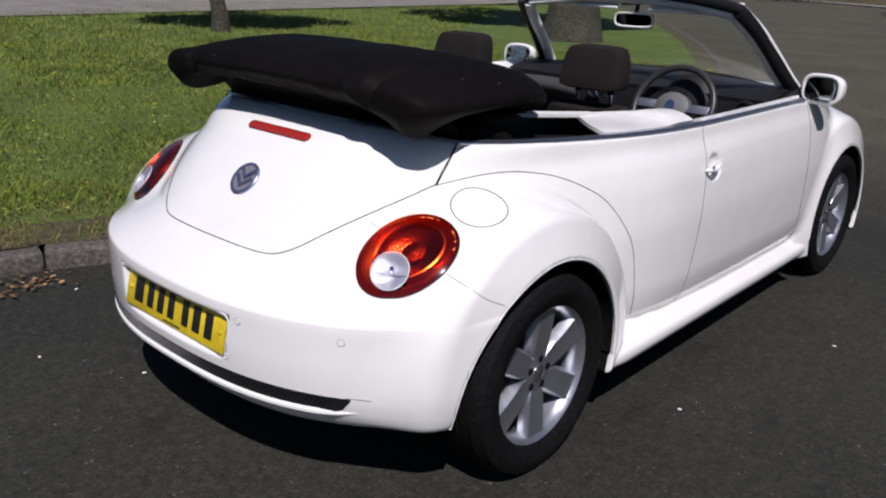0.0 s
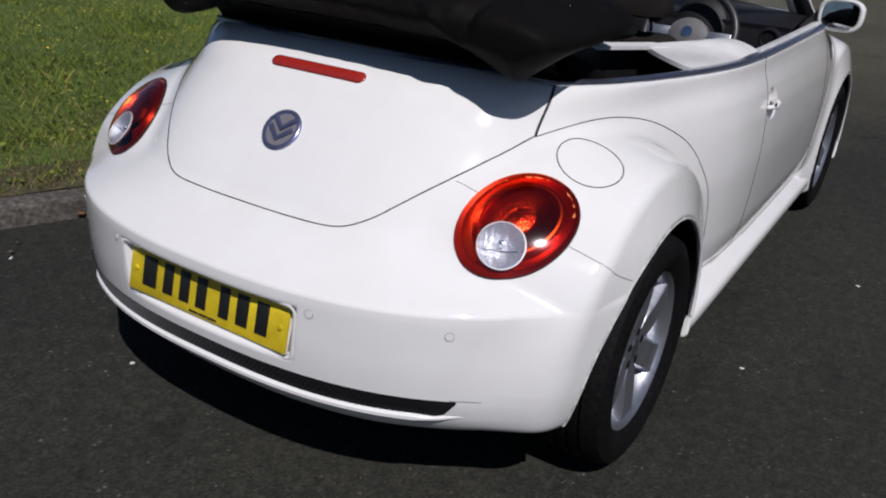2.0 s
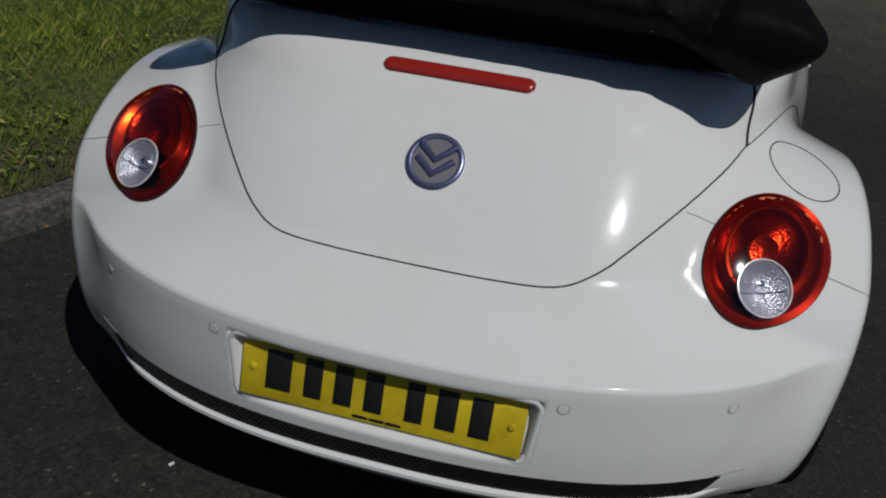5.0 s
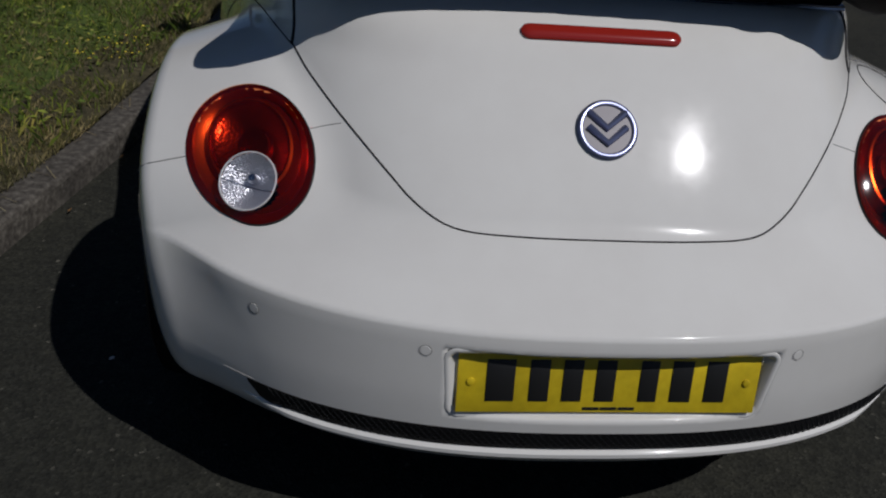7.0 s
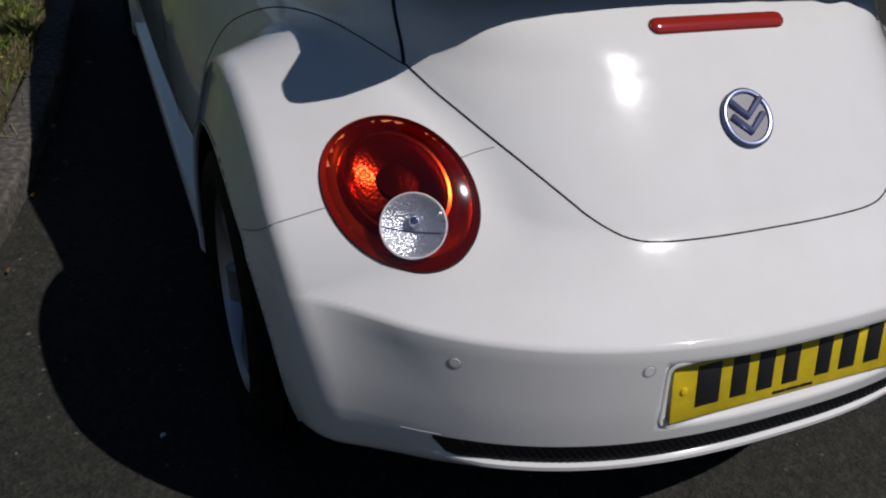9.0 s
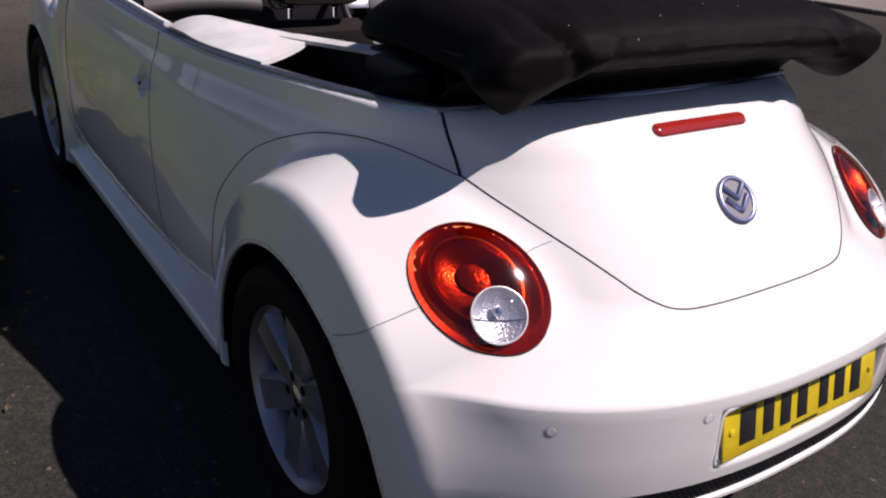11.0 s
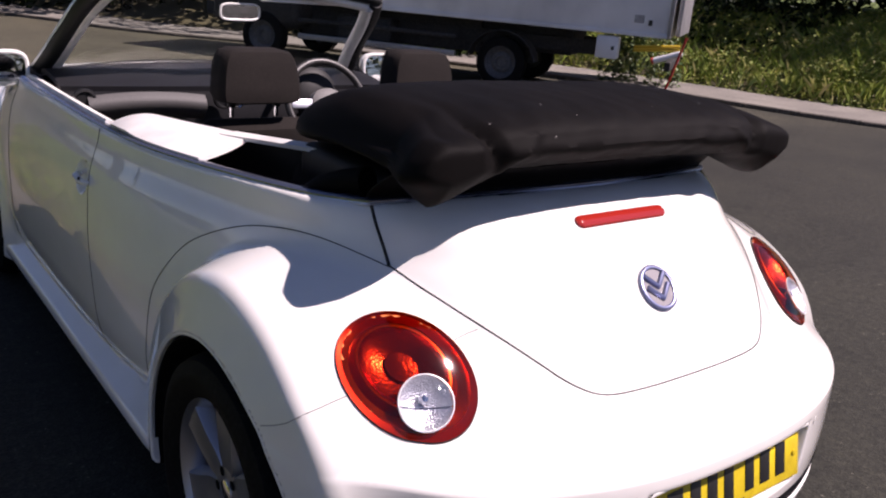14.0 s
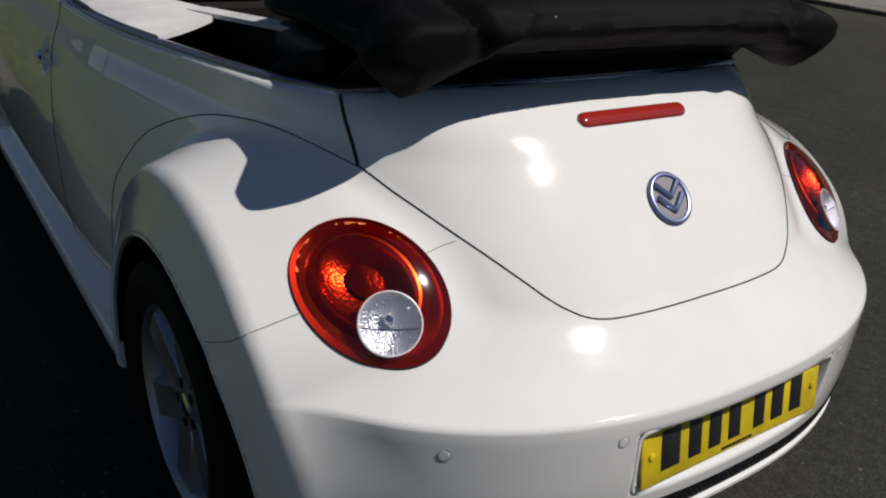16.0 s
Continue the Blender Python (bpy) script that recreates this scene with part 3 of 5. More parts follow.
tree("tree", (-11.0, 6.75, 0.12), 4.8, 0.15, (2.3, 0.7), 9000, 0.10, 21, "young tree with a thin trunk on the lawn")
tree("tree", (-7.3, 12.3, 0.12), 11.0, 0.5, (3.6, 0.8), 12000, 0.13, 22, "old tree with a thick rough trunk on the lawn")
tree("tree", (-18.5, 24, 0.2), 9.0, 0.3, (3.2, 0.8), 7000, 0.14, 23, "tree at the far end of the green")
tree("tree", (4.5, 22.5, 0.5), 11.0, 0.35, (4.2, 0.8), 12000, 0.16, 24, "large dark tree beyond the far pavement")
tree("tree", (20.5, 15.5, 1.4), 9.5, 0.3, (4.0, 0.8), 12000, 0.15, 25, "large leafy tree on top of the bank")
tree("tree", (25.0, 9.0, 1.6), 9.0, 0.3, (3.8, 0.8), 10000, 0.15, 26, "leafy tree on top of the bank")
# hedges whose shade comes mostly from their darkened leaf colour
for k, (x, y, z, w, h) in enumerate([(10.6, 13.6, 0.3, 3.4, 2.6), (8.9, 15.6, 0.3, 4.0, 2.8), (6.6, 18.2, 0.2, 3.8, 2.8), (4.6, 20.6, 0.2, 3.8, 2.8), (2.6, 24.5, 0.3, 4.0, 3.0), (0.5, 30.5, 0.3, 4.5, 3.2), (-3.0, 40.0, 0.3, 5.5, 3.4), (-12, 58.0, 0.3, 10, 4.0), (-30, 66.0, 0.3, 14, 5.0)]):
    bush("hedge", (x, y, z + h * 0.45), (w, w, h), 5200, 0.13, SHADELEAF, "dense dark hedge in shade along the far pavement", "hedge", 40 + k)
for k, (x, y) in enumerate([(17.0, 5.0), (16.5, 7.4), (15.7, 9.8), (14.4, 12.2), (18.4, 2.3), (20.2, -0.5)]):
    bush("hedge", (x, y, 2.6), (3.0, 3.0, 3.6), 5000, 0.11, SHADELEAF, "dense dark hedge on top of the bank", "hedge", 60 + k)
bush("ivy_bush", (9.75, 7.75, 0.95), (0.75, 0.75, 2.2), 3000, 0.05, LEAVES, "ivy-covered bush behind the lorry", "bush", 71)
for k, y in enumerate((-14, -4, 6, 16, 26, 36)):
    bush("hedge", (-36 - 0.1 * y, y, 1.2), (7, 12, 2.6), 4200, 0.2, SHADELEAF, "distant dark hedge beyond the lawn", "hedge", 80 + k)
strip("far_lane", [Vector((-15.1 - 0.09 * (y - 6), y, 0)) for y in range(-30, 40, 2)], [Vector((-20.5 - 0.09 * (y - 6), y, 0)) for y in range(-30, 40, 2)], 0.185, 0.22, PAVING, 3, 0.0, "pale lane beyond the lawn", "road")

for k, (x, y, w) in enumerate([(-9, -26, 7), (1, -29, 8), (11, -28, 7), (22, -24, 8)]):
    bush("hedge", (x, y, 1.5), (w, 4, 3.4), 3600, 0.2, LEAVES, "leafy hedge at the near end of the road", "hedge", 90 + k)


# ---- the car: body surface as one implicit form, cut into its panels ----
# x to the car's right, y ahead from the rear axle, z up from the road.
AXLE, WHEELBASE = 0.308, 2.509


def smin(a, b, k):
    h = np.clip(0.5 + 0.5 * (b - a) / k, 0, 1)
    return b + (a - b) * h - k * h * (1 - h)


def smax(a, b, k):
    return -smin(-a, -b, k)


def graph(z, pts):
    """A smooth curve through (z, value) pairs, by monotone cubic steps."""
    zs, vs = np.array(pts, float).T
    i = np.clip(np.searchsorted(zs, z) - 1, 0, len(zs) - 2)
    d = np.diff(vs) / np.diff(zs)
    m = np.concatenate([[d[0]], np.where(d[1:] * d[:-1] > 0, 2 * d[1:] * d[:-1] / (d[1:] + d[:-1] + 1e-12 * np.sign(d[1:] + d[:-1] + 1e-30)), 0), [d[-1]]])
    h = (zs[i + 1] - zs[i])
    t = np.clip((z - zs[i]) / h, 0, 1)
    return (2 * t**3 - 3 * t**2 + 1) * vs[i] + (t**3 - 2 * t**2 + t) * h * m[i] + (-2 * t**3 + 3 * t**2) * vs[i + 1] + (t**3 - t**2) * h * m[i + 1]


def oval(x, y, a, b, n):
    """About the distance from a superellipse with half widths a and b."""
    u, v = np.abs(x) / a + 1e-9, np.abs(y) / b + 1e-9
    q = (u**n + v**n) ** (1 / n)
    gx, gy = u ** (n - 1) / a * q ** (1 - n), v ** (n - 1) / b * q ** (1 - n)
    return (q - 1) / np.hypot(gx, gy)


SIDE = [(0.15, 0.0), (0.24, 0.0), (0.28, 0.008), (0.33, 0.032), (0.42, 0.046), (0.6, 0.05), (0.75, 0.041), (0.83, 0.027), (0.9, 0.004), (0.955, -0.006), (1.0, -0.02)]
TAIL = [(0.15, -0.55), (0.6, -0.605), (0.66, -0.560), (0.73, -0.503), (0.81, -0.432), (0.88, -0.367), (0.941, -0.303), (0.97, -0.255), (0.995, -0.19)]
NOSE = [(0.15, 3.2), (0.5, 3.3), (0.68, 3.2), (0.8, 2.97), (0.9, 2.66), (0.95, 2.42), (0.985, 2.2)]
REAR_SKIN = [(0.15, -0.22), (0.23, -0.085), (0.27, -0.042), (0.31, -0.017), (0.36, -0.005), (0.45, 0.0), (0.54, -0.001), (0.564, -0.003), (0.572, -0.008), (0.578, -0.020), (0.60, -0.064), (0.63, -0.118), (0.66, -0.17), (0.72, -0.30)]
RAIL = [(-0.3, 0.99), (-0.19, 0.987), (-0.105, 0.970), (0.1, 0.958), (0.4, 0.945), (0.945, 0.938), (1.9, 0.935)]
MID = 1.7


def tub(x, y, z):
    a = 0.80 + graph(z, SIDE)
    narrow = 1 - 0.05 * np.exp(-(((y - 0.27) / 0.30) ** 2))
    rear = MID - graph(z, TAIL)
    front = graph(z, NOSE) - MID
    n = graph(z, [(0.15, 3.3), (0.66, 3.4), (0.87, 3.45), (0.97, 3.8)])
    back = oval(x, np.maximum(MID - y, 0), a * narrow, rear, n)
    fore = oval(x, np.maximum(y - MID, 0), a, front, 3.0)
    return np.where(y < MID, back, fore)


def wing(x, y, z, at, reach):
    r = np.hypot(y - at, z - AXLE)
    # a flat flank and a sloping shoulder, turned about the wheel's axle
    flank = (np.abs(x) - 0.862 + 0.32 * (r - 0.37)) / 1.050
    slope = (np.abs(x) - 0.634 + 2.75 * (r - 0.557 - reach)) / 2.926
    low = np.clip((0.64 - z) / 0.2, 0, 1) * np.clip(-y / 0.2, 0, 1)
    d = smax(smax(flank, slope, 0.02 + 0.02 * low), r - 0.586 - reach, 0.03)
    if at > 1:
        return d
    # the bumper takes over low at the back
    drop = np.maximum(0.68 - z, 0)
    return d + 0.22 * drop**2 / (drop + 0.12) * np.clip(-y / 0.25, 0, 1)


def rear_skin(x, y, z):
    o = graph(z, REAR_SKIN)
    d = oval(x, y - 0.02, 0.872 + 0.6 * o, 0.742 + o, 2.42) + 1.2 * np.maximum(y + 0.1, 0)
    return np.maximum(d, z - 0.69)


def front_skin(x, y, z):
    o = graph(z, REAR_SKIN)
    d = oval(x, y - 2.5, 0.862 + 0.4 * o, 0.83 + o, 2.5) + 1.2 * np.maximum(2.55 - y, 0)
    return np.maximum(d, z - 0.69)


def sill_bar(x, y, z):
    # a ledge that slopes out and down below the door, over a short upright face
    slope = (np.abs(x) - 0.850) * 0.62 + (z - 0.240) * 0.785
    d = smax(slope, np.abs(x) - 0.856, 0.012)
    d = smax(d, 0.168 - z + 1.2 * (np.abs(x) - 0.83).clip(0), 0.015)
    return np.maximum(np.maximum(d, z - 0.32), np.maximum(0.3 - y, y - 2.2))


def body(x, y, z, cut=True):
    t = np.maximum(tub(x, y, z), 0.24 - z)
    d = smin(t, rear_skin(x, y, z), 0.045)
    d = smin(d, front_skin(x, y, z), 0.05)
    soft = 0.018 + 0.05 * np.clip((0.70 - z) / 0.32, 0, 1) * np.clip(-y / 0.15, 0, 1)
    d = smin(d, wing(x, y, z, 0.0, 0.0), soft)
    d = smin(d, wing(x, y, z, WHEELBASE, 0.005), 0.018)
    d = smin(d, sill_bar(x, y, z), 0.004)
    if not cut:
        return d
    rise = (0.062 + 0.022 * np.clip((np.abs(x) - 0.40) / 0.25, 0, 1)) * np.clip((-y - 0.16) / 0.1, 0, 1)
    rise = rise + 0.028 * np.clip((0.52 - y) / 0.12, 0, 1) * (y > 0)
    d = smax(d, 0.165 - z + rise, 0.02 + 0.22 * rise)
    d = smax(d, z - graph(y, RAIL), 0.012)
    for at in (0.0, WHEELBASE):
        arch = np.hypot(y - at, z - AXLE) - 0.362
        d = smax(d, -np.maximum(arch, 0.45 - np.abs(x)), 0.012)
    cabin = np.maximum(oval(x, np.maximum(MID - y, 0), 0.745, MID + 0.13, 3.5), np.maximum(y - 2.02, 0.40 - z))
    d = smax(d, -cabin, 0.014)
    bowl = np.sqrt((np.abs(x) - 0.866) ** 2 + (y - 1.005) ** 2 + (z - 0.792) ** 2) - 0.062
    d = smax(d, -bowl, 0.006)
    niche = np.maximum(np.maximum(np.abs(x) - 0.270 - 0.07 * (z - 0.41), np.abs(z - 0.4665) - 0.0635), y + 0.692 - 0.22 * (z - 0.4665))
    return smax(d, -niche, 0.012)


def gradient(f, p, e=1e-3):
    g = np.empty_like(p)
    for k in range(3):
        s = np.zeros(3)
        s[k] = e
        g[:, k] = (f(*(p + s).T) - f(*(p - s).T)) / (2 * e)
    return g


def settle_on(p, f=body, rounds=4, most=0.02):
    """Moves points onto the surface f = 0; also gives the normals there."""
    p = np.array(p, float)
    for _ in range(rounds):
        g = gradient(f, p)
        step = f(*p.T)[:, None] * g / np.maximum((g**2).sum(1), 0.05)[:, None]
        size = np.linalg.norm(step, axis=1)[:, None]
        p = p - step * np.minimum(1, most / np.maximum(size, 1e-9))
    g = gradient(f, p)
    return p, g / np.maximum(np.linalg.norm(g, axis=1), 1e-9)[:, None]


def spaced(*spans):
    """Grid coordinates: spans of (from, to, step)."""
    out = [np.arange(a, b - 1e-6, s) for a, b, s in spans]
    return np.concatenate(out)


def body_mesh():
    half = spaced((0.0052, 0.912, 0.0104))
    xs = np.concatenate([-half[::-1], half])
    ys = spaced((-0.77, -0.60, 0.007), (-0.60, 0.7, 0.0105), (0.7, 0.93, 0.022), (0.93, 1.08, 0.009), (1.08, 1.7, 0.022), (1.7, 3.0, 0.016), (3.0, 3.40, 0.012))
    zs = spaced((0.12, 0.21, 0.012), (0.21, 0.30, 0.009), (0.30, 0.55, 0.0078), (0.55, 0.59, 0.005), (0.59, 0.62, 0.0075), (0.62, 1.03, 0.0098))
    val = np.empty((len(xs), len(ys), len(zs)))
    for i in range(0, len(half), 20):
        X, Y, Z = np.meshgrid(half[i : i + 20], ys, zs, indexing="ij")
        val[len(half) + i : len(half) + i + 20] = body(X, Y, Z)
    val[: len(half)] = val[len(half) :][::-1]
    inside = val < 0
    corner = [(i, j, k) for i in (0, 1) for j in (0, 1) for k in (0, 1)]
    shape = tuple(n - 1 for n in val.shape)
    crop = lambda arr, c: arr[c[0] : c[0] + shape[0], c[1] : c[1] + shape[1], c[2] : c[2] + shape[2]]  # noqa: E731
    count = sum(crop(inside, c).astype(np.int8) for c in corner)
    cells = np.argwhere((count > 0) & (count < 8))
    index = np.full(shape, -1)
    index[tuple(cells.T)] = np.arange(len(cells))
    grids = (xs, ys, zs)
    total, number = np.zeros((len(cells), 3)), np.zeros(len(cells))
    for a in corner:
        for axis in range(3):
            if a[axis]:
                continue
            b = list(a)
            b[axis] = 1
            ia, ib = cells + a, cells + b
            va, vb = val[tuple(ia.T)], val[tuple(ib.T)]
            hit = (va < 0) != (vb < 0)
            t = np.where(hit, va / np.where(hit, va - vb, 1), 0)
            pa = np.stack([g[ia[:, k]] for k, g in enumerate(grids)], 1)
            pb = np.stack([g[ib[:, k]] for k, g in enumerate(grids)], 1)
            total += (pa + (pb - pa) * t[:, None]) * hit[:, None]
            number += hit
    verts = total / number[:, None]
    faces = []
    for axis in range(3):
        u, w = [k for k in range(3) if k != axis]
        lo = [slice(None)] * 3
        hi = [slice(None)] * 3
        lo[axis], hi[axis] = slice(0, -1), slice(1, None)
        flip = np.argwhere(inside[tuple(lo)] != inside[tuple(hi)])
        ok = np.ones(len(flip), bool)
        for k in (u, w):
            ok &= (flip[:, k] > 0) & (flip[:, k] < shape[k])
        ok &= flip[:, axis] < shape[axis]
        flip = flip[ok]
        quad = []
        for du, dw in ((-1, -1), (0, -1), (0, 0), (-1, 0)):
            c = flip.copy()
            c[:, u] += du
            c[:, w] += dw
            quad.append(index[tuple(c.T)])
        quad = np.stack(quad, 1)
        turn = inside[tuple(flip.T)]
        if axis == 1:
            turn = ~turn
        quad[~turn] = quad[~turn][:, ::-1]
        faces.append(quad)
    verts, normals = settle_on(verts, rounds=5, most=0.006)
    return verts, normals, np.concatenate(faces)


verts, normals, quads = body_mesh()
mid = verts[quads].mean(1)
X, Y, Z = np.abs(mid[:, 0]), mid[:, 1], mid[:, 2]
skin = body(*mid.T, cut=False)
fields = np.stack([tub(*mid.T), rear_skin(*mid.T), front_skin(*mid.T), wing(*mid.T, 0.0, 0.0), wing(*mid.T, WHEELBASE, 0.005), sill_bar(*mid.T)])
kind = fields.argmin(0)
right = mid[:, 0] > 0
outer = skin > -0.004
niche_face = (X < 0.30) & (np.abs(Z - 0.468) < 0.08) & (Y < -0.66)
rail_face = (skin > -0.012) & (Z > 0.9)
bowl_face = (X > 0.74) & (np.abs(Z - 0.792) < 0.075) & (np.abs(Y - 1.005) < 0.075) & (skin > -0.035)
outer |= niche_face | rail_face | bowl_face | ((Y > 2.035) & (Z > 0.90))
lip = (skin > -0.022) & (Z < 0.70) & (np.minimum(np.hypot(Y, Z - AXLE), np.hypot(Y - WHEELBASE, Z - AXLE)) < 0.385)
outer |= lip & (X > 0.72)
panel = np.full(len(mid), "cabin_tub", object)
tubby = kind == 0
behind = Y < graph(Z, [(0.6, -0.4), (0.865, -0.195), (0.967, -0.105), (1.0, -0.09)])
panel[outer & tubby & behind & (Y < 0.2)] = "boot_lid"
panel[outer & tubby & ~behind & (Y < 0.955) & right] = "quarter_panel_right"
panel[outer & tubby & ~behind & (Y < 0.955) & ~right] = "quarter_panel_left"
panel[outer & tubby & (Y >= 0.955) & (Y < 2.0) & right] = "door_right"
panel[outer & tubby & (Y >= 0.955) & (Y < 2.0) & ~right] = "door_left"
panel[outer & tubby & (Y >= 2.0)] = "bonnet"
panel[outer & ((kind == 1) | niche_face)] = "rear_bumper"
panel[outer & (kind == 2)] = "front_bumper"
for n, a in ((3, "rear"), (4, "front")):
    panel[outer & (kind == n) & right] = a + "_wing_right"
    panel[outer & (kind == n) & ~right] = a + "_wing_left"
panel[outer & (kind == 3) & (Z < 0.59) & (Y < -0.2)] = "rear_bumper"
panel[outer & (kind == 5) & right] = "sill_right"
panel[outer & (kind == 5) & ~right] = "sill_left"
panel[Z < 0.172] = "cabin_tub"

car = empty("car", label="white two-door convertible car with its black hood folded down", category="car")
panels = {}


def lamp_frame():
    """The tail lamp's centre, long and wide axes and normal, on the right side."""
    f = lambda x, y, z: body(x, y, z, cut=False)  # noqa: E731
    p, n = settle_on([(0.6135, -0.3564, 0.7021)], f, 8, 0.03)
    p, n = Vector(p[0]), Vector(n[0])
    down = (Vector((0, 0, -1)) + n * n.z).normalized()
    across = n.cross(down)
    long = down * math.cos(radians(131.6)) + across * math.sin(radians(131.6))
    return p, n, long, n.cross(long)


LAMP_A, LAMP_B = 0.1486, 0.1124
lamp_p, lamp_n, lamp_long, lamp_wide = (np.array(v) for v in lamp_frame())
rel = np.stack([X, Y, Z], 1) - lamp_p
in_lamp = (rel @ lamp_long / LAMP_A) ** 2 + (rel @ lamp_wide / LAMP_B) ** 2 < 0.93**2
in_lamp &= np.abs(rel @ lamp_n) < 0.07
panel[in_lamp] = ""
for key in sorted(set(panel) - {""}):
    q = quads[panel == key]
    used, q = np.unique(q, return_inverse=True)
    me = mesh_of(key, verts[used], q.reshape(-1, 4), LINER if key == "cabin_tub" else PAINT, True)
    me.normals_split_custom_set_from_vertices([tuple(v) for v in normals[used]])
    plain = key.replace("_right", "").replace("_left", "")
    panels[key] = put(plain, me, car, "black cabin floor and wheel arch liners" if key == "cabin_tub" else "")


def on_body(points, lift=0.0, f=None):
    """Points laid onto the uncut body skin, lifted along its normal."""
    f = f or (lambda x, y, z: body(x, y, z, cut=False))
    p, n = settle_on(points, f, 8, 0.03)
    return [Vector(a + lift * b) for a, b in zip(p, n)], [Vector(b) for b in n]


def seam(points, parent, n=60, width=0.0028, name="panel_gap", mat=None):
    """A dark panel gap that follows the skin through a few points."""
    line, nor = on_body([tuple(p) for p in spline(points, n)], 0.0)
    return part(name, tube(line, width, 6), mat or SEAM, parent)


def mirrored(pts, s):
    return [(s * x, y, z) for x, y, z in pts]


lid = panels["boot_lid"]
CORNER = [(0.558, -0.195, 0.866), (0.50, -0.262, 0.815), (0.43, -0.345, 0.755), (0.36, -0.44, 0.70), (0.315, -0.502, 0.674), (0.257, -0.541, 0.662), (0.15, -0.555, 0.658)]
seam([(-x, y, z) for x, y, z in CORNER] + [(0, -0.558, 0.657)] + CORNER[::-1], lid, 160, 0.0017)
ARC = [(0.560, -0.200, 0.866), (0.625, -0.062, 0.888), (0.668, 0.067, 0.883), (0.705, 0.205, 0.850), (0.752, 0.36, 0.775), (0.782, 0.455, 0.68), (0.80, 0.515, 0.58), (0.806, 0.55, 0.44), (0.807, 0.57, 0.31)]
for s, side in ((1, "right"), (-1, "left")):
    quarter, rw, door = panels["quarter_panel_" + side], panels["rear_wing_" + side], panels["door_" + side]
    seam(mirrored([(0.548, -0.106, 0.962), (0.553, -0.15, 0.915), (0.558, -0.195, 0.866)], s), quarter, 12, 0.0034)
    seam(mirrored(ARC, s), rw, 90, 0.0013)
    seam(mirrored([(0.752, 0.945, 0.932), (0.785, 0.945, 0.82), (0.80, 0.925, 0.65), (0.80, 0.90, 0.45), (0.80, 0.88, 0.29)], s), door, 40, 0.0013)
    seam(mirrored([(0.75, 1.985, 0.925), (0.79, 1.97, 0.75), (0.80, 1.97, 0.55), (0.80, 1.985, 0.31)], s), door, 40, 0.0013)
    seam(mirrored([(0.735, -0.345, 0.69), (0.802, -0.314, 0.651), (0.835, -0.28, 0.628), (0.856, -0.238, 0.608)], s), rw, 20, 0.0012, mat=FINESEAM)
    seam(mirrored([(0.518, -0.372, 0.772), (0.49, -0.371, 0.777), (0.463, -0.375, 0.782)], s), rw, 10, 0.0010, mat=FINESEAM)

# fuel flap, on the right rear wing
C = np.array((0.684, -0.156, 0.824))
(cp,), (cn,) = on_body([C])
e1 = cn.cross(Vector((0, 0, 1))).normalized()
e2 = cn.cross(e1)
ring = [cp + 0.079 * (math.cos(a) * e1 + math.sin(a) * e2) for a in np.linspace(0, 2 * math.pi, 49)]
part("fuel_flap", tube(on_body(ring)[0], 0.0015, 6, caps=False), SEAM, panels["rear_wing_right"], "round fuel flap outline")


def patch(shape, lift, rings=8, around=40):
    """A skin-hugging dome: shape(r, a) gives a point for r in 0..1; lift(r) its height."""
    pts = [shape(r / rings, 2 * math.pi * k / around) for r in range(rings + 1) for k in range(around)]
    low, nor = on_body(pts)
    bm = bmesh.new()
    vs = [bm.verts.new(p + n * lift(i // around / rings)) for i, (p, n) in enumerate(zip(low, nor))]
    for r in range(rings):
        for k in range(around):
            j = (k + 1) % around
            bm.faces.new((vs[r * around + k], vs[(r + 1) * around + k], vs[(r + 1) * around + j], vs[r * around + j]))
    bmesh.ops.remove_doubles(bm, verts=bm.verts, dist=1e-5)
    bmesh.ops.recalc_face_normals(bm, faces=bm.faces)
    return bm


